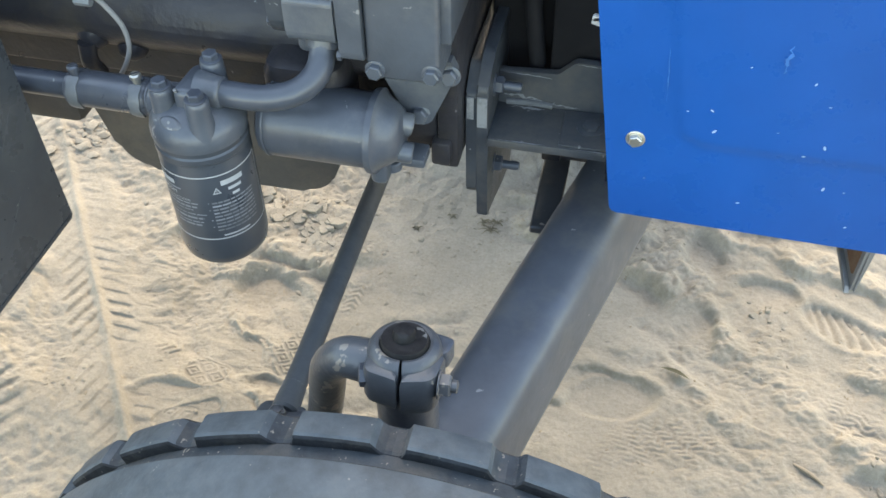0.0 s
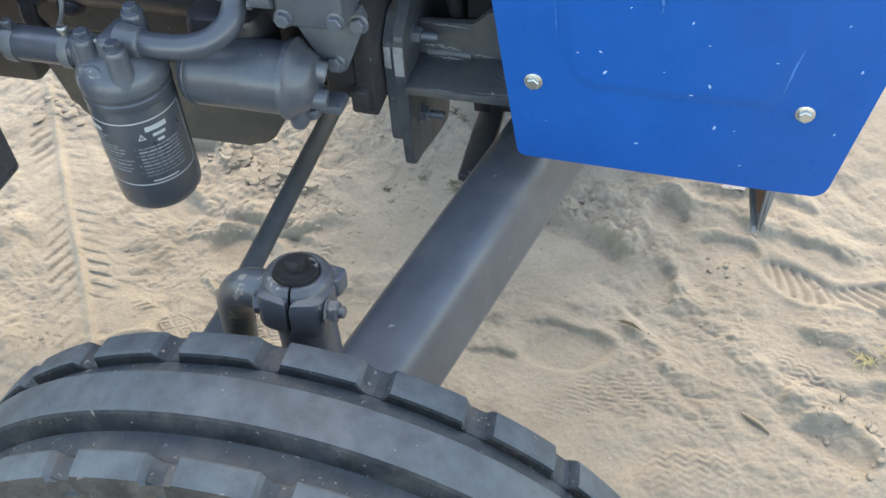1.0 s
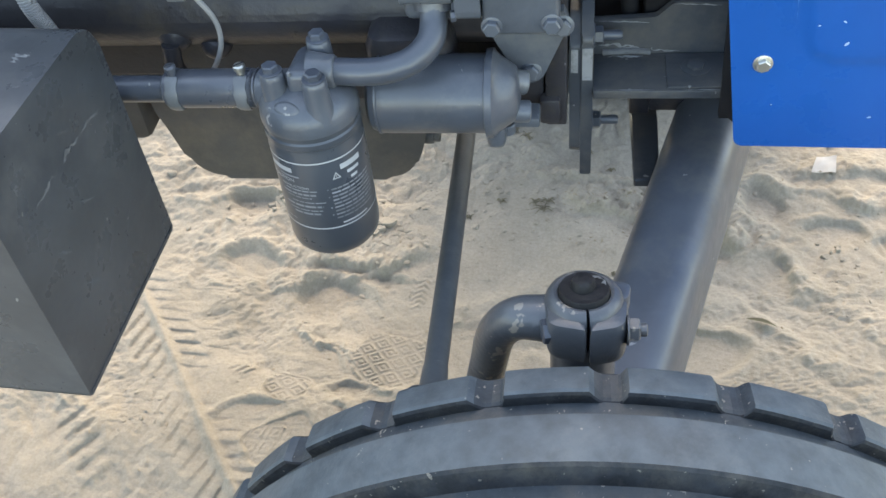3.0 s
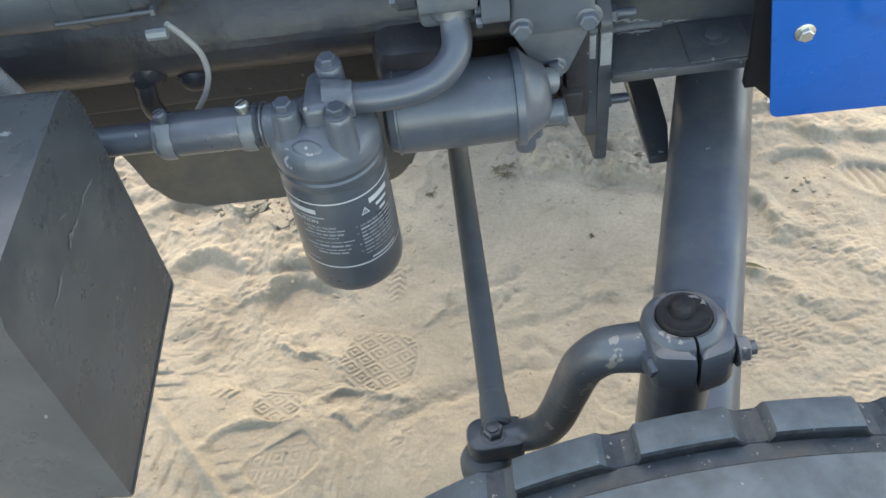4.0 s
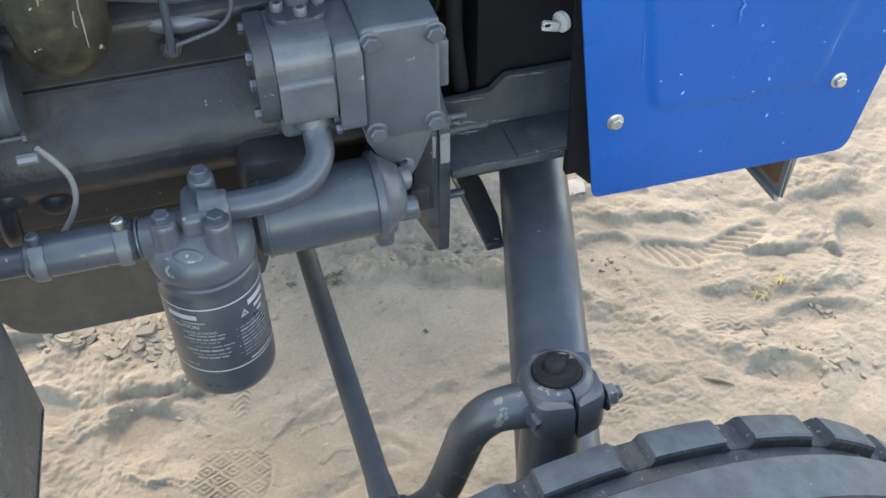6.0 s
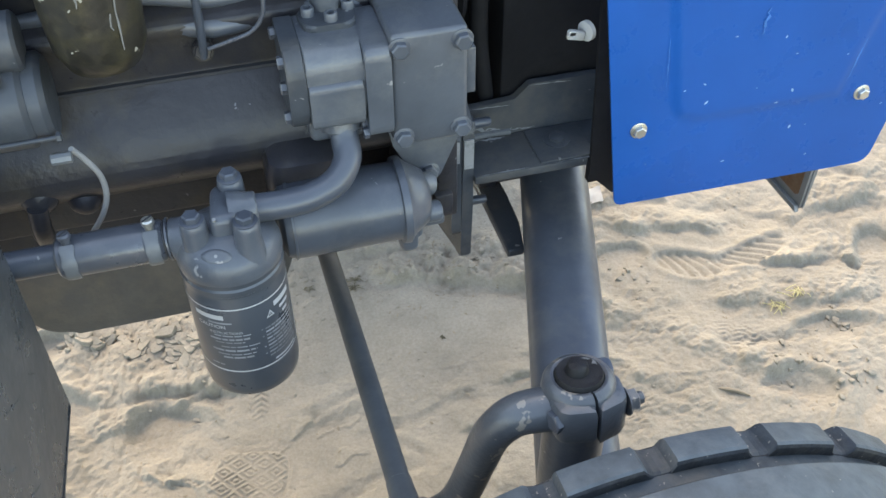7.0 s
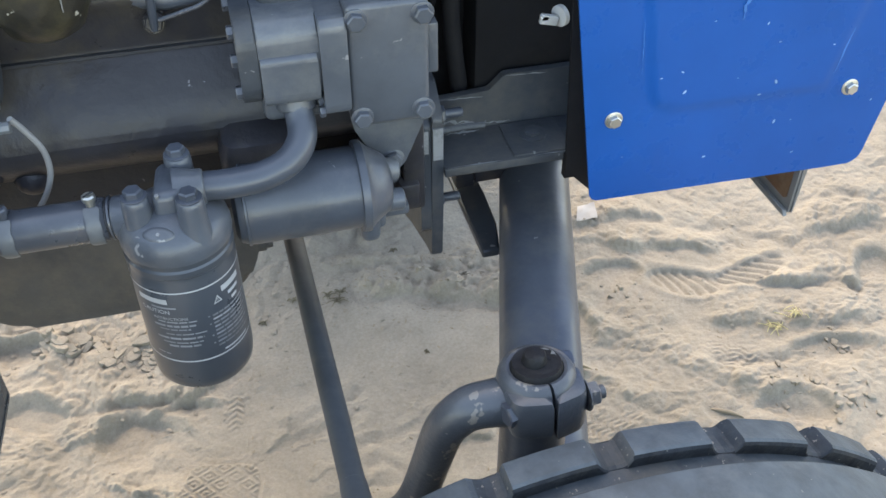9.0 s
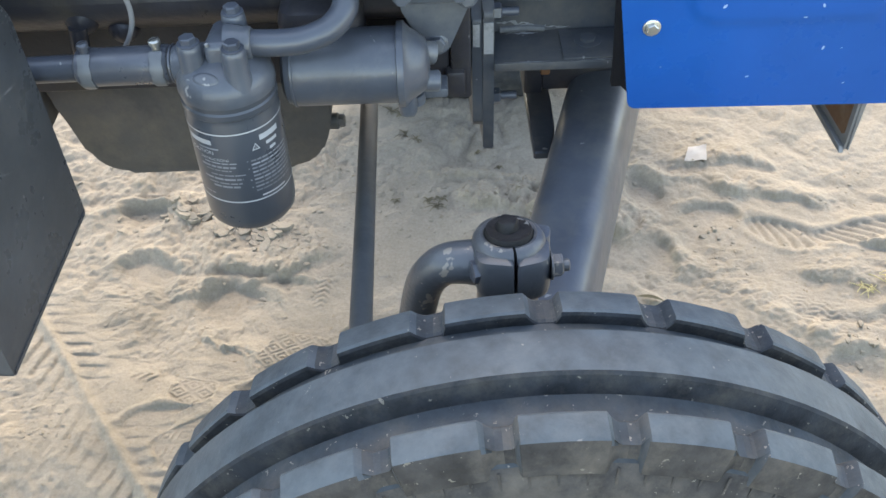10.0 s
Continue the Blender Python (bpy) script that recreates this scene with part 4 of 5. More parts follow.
# hose with two clamps, and the pipes
hose_at = lambda x: Vector((x, 0.765 + (-0.445 - x) * 0.085, 0.7435 + (x + 0.445) * 0.065))  # noqa: E731
part("hose", merge(rod(hose_at(-0.450), hose_at(-0.547), 0.0198, seg=32), rod(hose_at(-0.4445), hose_at(-0.4475), 0.0205)), HOSE, tractor, "short painted rubber hose")
part("hose_gap", rod(hose_at(-0.4470), hose_at(-0.4505), 0.0186), BLACK, tractor)
part("water_pipe", rod(hose_at(-0.54), hose_at(-0.95), 0.0140), GREY, tractor)
for x in (-0.536, -0.461):
    c = hose_at(x)
    strap = part("hose_clamp", lathe([(0.0199, 0), (0.0205, 0), (0.0208, 0.001), (0.0208, 0.0095), (0.0205, 0.0105), (0.0199, 0.0105)], along(hose_at(x + 0.005), hose_at(x - 0.2))[0], 36), HOSE, tractor, "worm-drive hose clamp")
    plate = bmesh.new()
    rows = []
    for k in range(15):
        a = radians(112 + 118 * k / 14)
        w = 0.0062 + 0.0006 * math.sin(k * 1.3)
        rows.append([plate.verts.new(c + Vector((s * w, r * math.cos(a), r * math.sin(a)))) for s, r in ((-1, 0.0206), (-1, 0.0219), (-0.5, 0.0224), (0.5, 0.0224), (1, 0.0219), (1, 0.0206))])
    for p, q in zip(rows, rows[1:]):
        for k in range(5):
            plate.faces.new((p[k], p[k + 1], q[k + 1], q[k]))
    plate.faces.new(rows[0])
    plate.faces.new(rows[-1][::-1])
    part("strap_end", plate, STRAP, strap)
    screw = part("clamp_screw", merge(rod(c + Vector((0, -0.004, 0.018)), c + Vector((0, -0.004, 0.026)), 0.0042, seg=14), lathe([(0, 0), (0.0058, 0), (0.0062, 0.002), (0.0060, 0.0045), (0.0045, 0.0060), (0, 0.0062)], Matrix.Translation(c + Vector((0, -0.004, 0.0255))), 18)), ZINC if x > -0.5 else HOSE, strap)
    part("slot", moved(box(-0.0055, 0.0055, -0.0008, 0.0008, 0, 0.0008), Matrix.Translation(c + Vector((0, -0.004, 0.0314))) @ Matrix.Rotation(0.7, 4, "Z")), BLACK, screw)
delivery = [(-0.366, 0.755, 0.770), (-0.330, 0.755, 0.769), (-0.305, 0.757, 0.772), (-0.284, 0.765, 0.778), (-0.271, 0.780, 0.788), (-0.269, 0.797, 0.800), (-0.270, 0.808, 0.818)]
part("delivery_pipe", pipe(delivery, 0.0135, 20, 7), GREY, tractor, "bent grey oil pipe")
part("pipe_collar", merge(rod((-0.270, 0.806, 0.803), (-0.270, 0.818, 0.835), 0.0185), box(-0.30, -0.238, 0.808, 0.85, 0.790, 0.822, 0.008, 3)), CAST, tractor)

# horizontal oil cooler with flanged end cap
CY, CZ = 0.797, 0.712
cooler = part("oil_cooler", lathe([(0, 0), (0.030, 0.0), (0.037, 0.004), (0.040, 0.012), (0.0405, 0.02), (0.0405, 0.120), (0.045, 0.121), (0.0455, 0.124), (0.0455, 0.128), (0.0425, 0.130), (0.0375, 0.135), (0.0325, 0.143), (0.0275, 0.150), (0.018, 0.154), (0, 0.155)], along((-0.343, CY, CZ), (-0.1, CY, CZ))[0], 48), GREY, tractor, "horizontal cylindrical oil cooler")
part("seam_ring", lathe([(0.0405, 0.010), (0.0413, 0.0105), (0.0413, 0.0125), (0.0405, 0.013)], along((-0.343, CY, CZ), (-0.1, CY, CZ))[0], 48), GREY, cooler)
part("lug", merge(rod((-0.205, 0.786, 0.698), (-0.179, 0.790, 0.694), 0.0115), rod((-0.212, 0.798, 0.728), (-0.183, 0.806, 0.718), 0.0125), box(-0.224, -0.204, 0.774, 0.81, 0.655, 0.690, 0.008, 3)), CAST, cooler)
part("drain_boss", merge(rod((-0.205, 0.80, 0.672), (-0.205, 0.80, 0.660), 0.010), box(-0.20, -0.17, 0.80, 0.83, 0.664, 0.676, 0.003)), CAST, cooler)
part("mount_boss", moved(slab(rounded([(-0.045, -0.030), (0.045, -0.030), (0.045, 0.03), (-0.045, 0.03)], (0.022, 0.022, 0.005, 0.005), 6), 0.690, 0.772, 0.016), Matrix.Translation((-0.302, 0.836, 0))), ENGINE, cooler)

# gear cover with its bolts and the plate below it
gear_cover = part("gear_cover", merge(box(-0.222, -0.149, 0.790, 0.90, 0.784, 0.906, 0.005, 3), box(-0.150, -0.1385, 0.80, 0.88, 0.826, 0.876, 0.002)), CAST, tractor, "flat grey gear cover")
for x, z in ((-0.214, 0.893), (-0.155, 0.893), (-0.213, 0.795), (-0.156, 0.797)):
    part("bolt", hexbolt((x, 0.7905, z), (0, -1, 0), 0.0085, 0.007, 0.0105, turn=x * 40), CAST, gear_cover)
web_plate = part("web_plate", prism(rounded([(-0.222, 0.786), (-0.146, 0.786), (-0.140, 0.772), (-0.168, 0.706), (-0.180, 0.700), (-0.192, 0.708), (-0.216, 0.755)], (0, 0, 0.004, 0.006, 0.004, 0.006, 0)), "y", 0.829, 0.842), CAST, tractor)
part("bolt", hexbolt((-0.1795, 0.8285, 0.7155), (0, -1, 0.25), 0.0088, 0.008, 0.0115), CAST, web_plate)
part("bolt", hexbolt((-0.147, 0.8285, 0.770), (0, -1, 0.2), 0.0088, 0.008, 0.0115), CAST, web_plate)

# hydraulic gear pump
def pump_slice(x0, x1, grow, radius):
    """A slice of the pump: a rounded outline drawn out along its shaft."""
    o = [(0.788 - grow, 0.818 - grow), (0.868, 0.818 - grow), (0.868, 0.900 + grow), (0.788 - grow, 0.900 + grow)]
    return prism(rounded(o, (radius, 0.01, 0.01, radius), 8), "x", x0, x1, 0.0012)


pump = part("hydraulic_pump", pump_slice(-0.299, -0.2465, 0.0, 0.026), CAST, tractor, "grey gear pump bolted to the gear cover")
part("pump_flange", merge(prism(rounded([(0.784, 0.803), (0.872, 0.803), (0.872, 0.898), (0.784, 0.898)], (0.012,) * 4), "x", -0.2465, -0.2225, 0.0015)), CAST, pump)
part("body_face", prism(rounded([(0.7835, 0.819), (0.80, 0.819), (0.80, 0.869), (0.7835, 0.869)], (0.014, 0, 0, 0.007), 6), "x", -0.2985, -0.2490, 0.0008), CAST, pump)
part("end_cover", pump_slice(-0.3165, -0.2995, 0.001, 0.030), FRAME, pump)
for y, z in ((0.803, 0.889), (0.80, 0.832), (0.855, 0.889), (0.803, 0.862)):
    part("bolt", hexbolt((-0.316, y, z), (-1, 0, 0), 0.0062, 0.006), HOSE, pump)
for y, z in ((0.80, 0.888), (0.80, 0.812), (0.792, 0.806)):
    part("bolt", hexbolt((-0.2465, y, z), (-1, -0.1, 0), 0.0055, 0.005), HOSE, pump)
part("port_flange", prism(rounded([(-0.292, 0.825), (-0.244, 0.825), (-0.240, 0.862), (-0.296, 0.862)], (0.012,) * 4), "z", 0.898, 0.906, 0.002), FRAME, pump)
for x, y in ((-0.285, 0.848), (-0.266, 0.834), (-0.247, 0.852)):
    part("cap_screw", merge(lathe([(0, 0.906), (0.0062, 0.906), (0.0062, 0.913), (0.0055, 0.914), (0.0036, 0.914), (0.0036, 0.910), (0, 0.910)], Matrix.Translation((x, y, 0)), 16)), CAST, pump)
part("port_fitting", merge(rod((-0.266, 0.862, 0.903), (-0.266, 0.862, 0.925), 0.014), hexbolt((-0.266, 0.862, 0.925), (0, 0, 1), 0.016, 0.016), rod((-0.266, 0.862, 0.94), (-0.262, 0.868, 1.05), 0.011)), CAST, pump)

# crankcase, oil pan and engine block
side = rounded([(1.22, 1.06), (0.905, 1.06), (0.906, 0.912), (0.884, 0.904), (0.874, 0.896), (0.880, 0.880), (0.889, 0.840), (0.874, 0.822), (0.850, 0.788), (0.842, 0.756), (0.870, 0.722), (0.905, 0.718), (0.912, 0.655), (0.935, 0.645), (0.935, 0.600), (1.22, 0.600)],
               (0, 0, 0, 0.008, 0.010, 0.006, 0.004, 0.008, 0.020, 0.020, 0.012, 0.010, 0.004, 0.004, 0.004, 0), 4)
engine = part("engine_block", prism(side, "x", -1.05, -0.165), ENGINE, tractor, "grimy grey cast engine block")
part("case_seam", box(-1.05, -0.225, 0.8825, 0.891, 0.8370, 0.8400), BLACK, engine)
part("head_ledge", box(-1.05, -0.20, 0.868, 0.92, 0.955, 0.972, 0.004), ENGINE, engine)
for z0, dz, r, y in ((0.893, 0.003, 0.0105, 0.886), (0.916, 0.003, 0.0080, 0.895)):
    wavy = [(-1.0 + 0.03 * k, y + 0.003 * math.sin(1.7 * k), z0 + dz * math.sin(1.1 * k) - 0.004 * (0.5 + 0.5 * math.sin(0.6 * k))) for k in range(27)]
    part("casting_ledge", pipe(wavy, r, 14, 4, [r * (0.75 + 0.35 * math.sin(2.3 * k) ** 2) for k in range(27)]), GLOSS, engine, "wavy cast ledge")
oil_pan = part("oil_pan", prism(rounded([(-0.690, 0.605), (-0.668, 0.545), (-0.645, 0.452), (-0.350, 0.452), (-0.325, 0.515), (-0.318, 0.605)], (0, 0.02, 0.045, 0.035, 0.02, 0)), "y", 0.955, 1.22, 0.008, 2), GRIME, tractor, "dusty dark oil pan under the engine")
part("drain_plug", merge(rod((-0.332, 0.975, 0.512), (-0.316, 0.975, 0.512), 0.011), hexbolt((-0.316, 0.975, 0.512), (1, 0, 0), 0.009, 0.008)), GRIME, oil_pan)
part("clutch_housing", merge(box(-1.05, -0.688, 0.945, 1.22, 0.525, 0.62, 0.012, 2), box(-1.05, -0.80, 0.90, 1.22, 0.56, 0.75, 0.02, 2)), GRIME, tractor)
for c, r in (((-0.565, 0.853, 0.748), 0.020), ((-0.526, 0.862, 0.728), 0.017)):
    part("core_plug", lathe([(0, -0.012), (r, -0.012), (r * 0.97, -0.004), (r * 0.80, 0.002), (r * 0.45, 0.0065), (0, 0.008)], Matrix.Translation(c) @ Matrix.Rotation(radians(75), 4, "X"), 24), ENGINE, engine)
part("drain_pipe", pipe([(-0.567, 0.846, 0.742), (-0.570, 0.846, 0.715), (-0.572, 0.86, 0.690)], 0.010), ENGINE, engine)

# front plate of the engine and the axle carrier
part("front_casing", merge(box(-0.205, -0.167, 0.850, 1.2, 0.656, 0.775, 0.004), box(-0.290, -0.167, 0.862, 1.0, 0.640, 0.655, 0.003)), ENGINE, tractor)
part("engine_front_plate", merge(box(-0.166, -0.143, 0.845, 1.22, 0.632, 0.93, 0.003), box(-0.172, -0.150, 0.836, 0.87, 0.640, 0.672, 0.004)), ENGINE, tractor)
plate_outline = rounded([(0.874, 0.722), (0.915, 0.748), (1.22, 0.748), (1.22, 0.62), (1.062, 0.60), (1.056, 0.470), (1.0, 0.485), (0.912, 0.519), (0.883, 0.526), (0.877, 0.60)], (0.006, 0.006, 0, 0, 0.02, 0.02, 0.02, 0.01, 0.005, 0.01))
carrier = part("carrier_plate", prism(plate_outline, "x", -0.1285, -0.1155, 0.0015), FRAME, tractor, "thick steel plate with chipped edges")
part("spacer_plate", prism(rounded([(0.8760, 0.712), (0.905, 0.738), (1.20, 0.738), (1.20, 0.60), (1.05, 0.545), (0.985, 0.515), (0.890, 0.560), (0.8785, 0.572)], (0.005, 0.006, 0, 0, 0.02, 0.01, 0.004, 0.004)), "x", -0.1410, -0.1288, 0.0012), FRAME, carrier)
part("bare_edge", box(-0.1275, -0.1165, 0.8725, 0.8745, 0.672, 0.712), BARE, carrier)
part("bare_edge", box(-0.1395, -0.1320, 0.8750, 0.8765, 0.680, 0.709), BARE, carrier)
for p in ((-0.1155, 0.914, 0.702), (-0.1155, 0.922, 0.580)):
    part("bolt", hexbolt(p, (1, 0, 0), 0.0105, 0.009, 0.013, 0.020), GREY, carrier)
web = rounded([(-0.1155, 0.652), (0.32, 0.652), (0.32, 0.726), (-0.030, 0.726), (-0.048, 0.708), (-0.1155, 0.705)], (0, 0, 0, 0.004, 0.004, 0))
rail = part("chassis_rail", merge(prism(web, "y", 0.938, 0.948, 0.001), box(-0.1155, 0.32, 0.868, 0.940, 0.650, 0.661, 0.0015)), FRAME, tractor, "grey welded chassis rail")
part("weld_bead", pipe([(-0.105, 0.937, 0.664), (-0.075, 0.936, 0.666), (-0.052, 0.937, 0.664)], 0.004, 8, 5), SCRATCH, rail)
part("patch_plate", box(-0.036, 0.03, 0.872, 0.935, 0.6605, 0.6632, 0.001), FRAME, rail)
part("patch_bolt", hexbolt((-0.004, 0.908, 0.6630), (0, 0, 1), 0.0095, 0.004, 0.016), FRAME, rail)
rng = random.Random(31)
for x0, x1, z, w in ((-0.110, -0.070, 0.674, 0.006), (-0.085, -0.050, 0.669, 0.005), (-0.060, -0.020, 0.6665, 0.003), (-0.030, 0.020, 0.7245, 0.0018), (-0.110, -0.055, 0.7040, 0.0020)):
    scuff("scratch", (x0, 0.9380, z), (x1, 0.9380, z - 0.002), w, (0, -1, 0), BARE, rail, rng)
for x0, x1, y, w in ((-0.112, -0.05, 0.8690, 0.002), (-0.02, 0.05, 0.8690, 0.002), (-0.10, -0.06, 0.932, 0.006)):
    scuff("scratch", (x0, y, 0.6612), (x1, y, 0.6612), w, (0, 0, 1), BARE, rail, rng)
part("axle_bracket", merge(box(-0.045, 0.09, 1.0, 1.12, 0.53, 0.653, 0.006), box(-0.068, -0.043, 1.003, 1.12, 0.524, 0.653, 0.003)), ENGINE, tractor)
part("pivot_arm", prism([(-0.0635, 0.890), (-0.042, 0.890), (-0.032, 0.940), (-0.031, 1.0), (-0.036, 1.24), (-0.068, 1.24)], "z", 0.501, 0.513, 0.002), FRAME, tractor, "flat grey bar beside the axle")
part("shim", box(-0.052, -0.040, 0.955, 0.975, 0.585, 0.652, 0.002), RUST, tractor)

# radiator space behind the hood side
part("radiator", merge(box(-0.06, 0.16, 0.955, 1.25, 0.655, 1.18, 0.004), box(-0.135, -0.06, 1.0, 1.25, 0.655, 1.18, 0.004)), CAVITY_DARK, tractor, "black radiator and shroud")
part("fan_shroud", pipe([(-0.075, 0.965, 0.70), (-0.085, 0.965, 0.80), (-0.078, 0.965, 0.90), (-0.05, 0.965, 1.05)], 0.010), CAVITY_DARK, tractor)
part("fan_pulley", lathe([(0, 0), (0.07, 0), (0.075, 0.006), (0.066, 0.014), (0.075, 0.022), (0.07, 0.028), (0, 0.028)], along((-0.13, 1.02, 0.85), (0, 1.02, 0.85))[0], 40), CAVITY_DARK, tractor)
part("inner_bracket", merge(prism(rounded([(0.019, 0.645), (0.050, 0.612), (0.060, 0.612), (0.060, 1.10), (0.000, 1.10)], (0, 0.004, 0, 0, 0)), "y", 0.855, 0.860), box(0.02, 0.30, 0.86, 0.87, 0.63, 0.66)), CAVITY_DARK, tractor)
nut = merge(lathe([(0, 0), (0.011, 0), (0.011, 0.005), (0.009, 0.006), (0, 0.006)], along((0.006, 0.884, 0.817), (-0.008, 0.878, 0.817))[0], 20), moved(box(-0.010, 0.009, -0.003, 0.003, -0.006, 0.0045, 0.0015), Matrix.Translation((-0.009, 0.880, 0.8165)) @ Matrix.Rotation(radians(14), 4, "Y")), box(-0.019, -0.010, 0.877, 0.883, 0.816, 0.8215, 0.001))
moved(nut, Matrix.Translation((0.005, 0.0, 0.004)))
part("wing_nut", nut, WHITE, tractor, "white plastic wing nut")

# blue side panel of the hood with a pressed field
outline = rounded([(0.030, 0.636), (0.354, 0.630), (0.378, 0.795), (0.430, 1.16), (-0.045, 1.16), (-0.008, 0.899)], (0.010, 0.018, 0.05, 0, 0, 0.05), 8)


def side_panel():
    """A thin sheet over the outline, raised in a field inside its border."""
    us, vs = np.linspace(0, 1, 90), np.linspace(0, 1, 120)
    zlo, zhi = 0.630, 1.16

    def edge(z, right):
        xs = []
        for (x0, z0), (x1, z1) in zip(outline, outline[1:] + outline[:1]):
            if (z0 - z) * (z1 - z) <= 0 and z0 != z1:
                xs.append(x0 + (x1 - x0) * (z - z0) / (z1 - z0))
        return (max(xs) if right else min(xs)) if xs else 0.2
    bm = bmesh.new()
    front, back = [], []
    for v in vs:
        z = zlo + 0.0008 + (zhi - zlo - 0.0016) * v**1.25
        a, b = edge(z, False), edge(z, True)
        rf, rb = [], []
        for u in us:
            x = a + (b - a) * u
            left = x - (0.082 - 0.172 * (z - 0.767))
            right = (0.290 + 0.24 * (z - 0.767)) - x
            low = z - 0.738
            d = min(left, right, low)
            if min(left, low) < 0.03 and max(left, low) < 0.03:
                d = min(d, 0.03 - math.hypot(0.03 - left, 0.03 - low))
            t = min(1, max(0, (d + 0.004) / (0.009 if left < low else 0.016)))
            y = 0.8065 - 0.0030 * t * t * (3 - 2 * t) - 0.004 * math.sin(math.pi * u) * v
            rf.append(bm.verts.new((x, y, z)))
            rb.append(bm.verts.new((x, y + 0.0022, z)))
        front.append(rf)
        back.append(rb)
    for r0, r1, s in ((front, front[1:], 1), (back, back[1:], -1)):
        for p, q in zip(r0, r1):
            for k in range(len(us) - 1):
                f = (p[k], p[k + 1], q[k + 1], q[k])
                bm.faces.new(f if s > 0 else f[::-1])
    loop_f = front[0][:] + [r[-1] for r in front[1:]] + front[-1][-2::-1] + [r[0] for r in front[-2:0:-1]]
    loop_b = back[0][:] + [r[-1] for r in back[1:]] + back[-1][-2::-1] + [r[0] for r in back[-2:0:-1]]
    for k in range(len(loop_f)):
        j = (k + 1) % len(loop_f)
        bm.faces.new((loop_f[k], loop_b[k], loop_b[j], loop_f[j]))
    return bm


panel = part("hood_side_panel", side_panel(), BLUE, tractor, "glossy blue sheet-metal hood side panel", smooth=50)
for x, z in ((0.045, 0.739), (0.313, 0.737)):
    part("panel_bolt", hexbolt((x, 0.8062, z), (0, -1, 0), 0.0070, 0.0055, 0.0096, turn=0.3 + x), ZINC, panel, "zinc-plated flange bolt")
rng = random.Random(11)
chips = []
for x, z, s, tilt in ((0.089, 0.783, 0.0022, 0.2), (0.117, 0.763, 0.0046, 0.9), (0.212, 0.807, 0.0022, 0.1), (0.174, 0.771, 0.0016, 0), (0.203, 0.747, 0.0030, 0.1), (0.219, 0.760, 0.0044, 1.9), (0.231, 0.707, 0.0044, 1.3), (0.251, 0.706, 0.0020, 0.4), (0.156, 0.674, 0.0034, 0.3), (0.264, 0.661, 0.0026, 0.6), (0.345, 0.716, 0.0026, 1.1), (0.352, 0.792, 0.0034, 1.4), (0.276, 0.795, 0.0022, 0.1), (0.194, 0.830, 0.0030, 1.2), (0.111, 0.787, 0.0030, 2.4), (0.330, 0.840, 0.0024, 1.0), (0.136, 0.840, 0.0020, 0.5), (0.262, 0.880, 0.0026, 0.9), (0.06, 0.69, 0.0014, 0.5)):
    bm = bmesh.new()
    s *= 0.62
    loop = [bm.verts.new((x + s * (1.0 + 0.3 * rng.random()) * (math.cos(a) * math.cos(tilt) - 0.45 * math.sin(a) * math.sin(tilt)), (0.8030 if 0.085 < x < 0.29 and z > 0.738 else 0.8060) - 0.004 * math.sin(math.pi * min(1.0, max(0.0, (x - 0.02) / 0.35))) * max(0.0, (z - 0.63) / 0.53) ** 0.8, z + s * (math.cos(a) * math.sin(tilt) + 0.45 * math.sin(a) * math.cos(tilt)))) for a in (2 * math.pi * k / 8 for k in range(8))]
    bm.faces.new(loop)
    chips.append(bm)
# The wide middle mark paints a pale reflection; the other two are rubs.
for p0, p1, w in (((0.301, 0.8043, 0.842), (0.287, 0.8046, 0.757), 0.0028), ((0.165, 0.8004, 0.868), (0.164, 0.8008, 0.838), 0.0050), ((0.063, 0.8040, 0.850), (0.068, 0.8046, 0.790), 0.0012)):
    scuff("rub_mark", p0, p1, w, (0, -1, 0), RUB_GLINT, panel, rng)
tagged(part("paint_chips", merge(*chips), CHIP, panel), kind="stuff")

# unseen hood top and far side panel, added to shade the engine and tyre
top_section = rounded([(0.86, 1.215), (0.88, 1.22), (1.18, 1.22), (1.262, 1.165), (1.258, 1.163), (1.178, 1.216), (0.881, 1.216), (0.86, 1.211)], (0, 0, 0.02, 0, 0, 0.02, 0, 0))
part("hood_top", prism(top_section, "x", -1.02, 0.42), BLUE, tractor)
part("hood_side_panel", prism([(1.262, 1.163), (1.262, 0.64), (1.258, 0.64), (1.258, 1.163)], "x", 0.0, 0.40), BLUE, tractor)

# small triangular bracket under the panel
bracket_turn = Matrix.Translation((0.304, 0.832, 0)) @ Matrix.Rotation(radians(4.7), 4, "Z") @ Matrix.Translation((-0.304, -0.832, 0))
corner = part("corner_bracket", moved(prism(rounded([(0.830, 0.548), (0.834, 0.544), (0.960, 0.553), (0.960, 0.650), (0.828, 0.650)], (0.002, 0.002, 0, 0, 0)), "x", 0.3005, 0.3040, 0.0005), bracket_turn), STEEL, tractor, "grey hanging bracket plate with a rusty patch")
part("rust_patch", moved(prism(rounded([(0.838, 0.566), (0.843, 0.562), (0.950, 0.569), (0.950, 0.648), (0.837, 0.648)], (0.002,) * 5), "x", 0.2997, 0.3004), bracket_turn), RUST, corner)
part("bracket_flange", prism([(0.3040, 0.548), (0.3060, 0.548), (0.3125, 0.650), (0.3040, 0.650)], "y", 0.8275, 0.8305, 0.0005), STEEL, corner)
part("bracket_flange", moved(prism([(0.829, 0.5435), (0.960, 0.5515), (0.960, 0.5585), (0.833, 0.5510)], "x", 0.2950, 0.3006, 0.0004), bracket_turn), STEEL, corner)
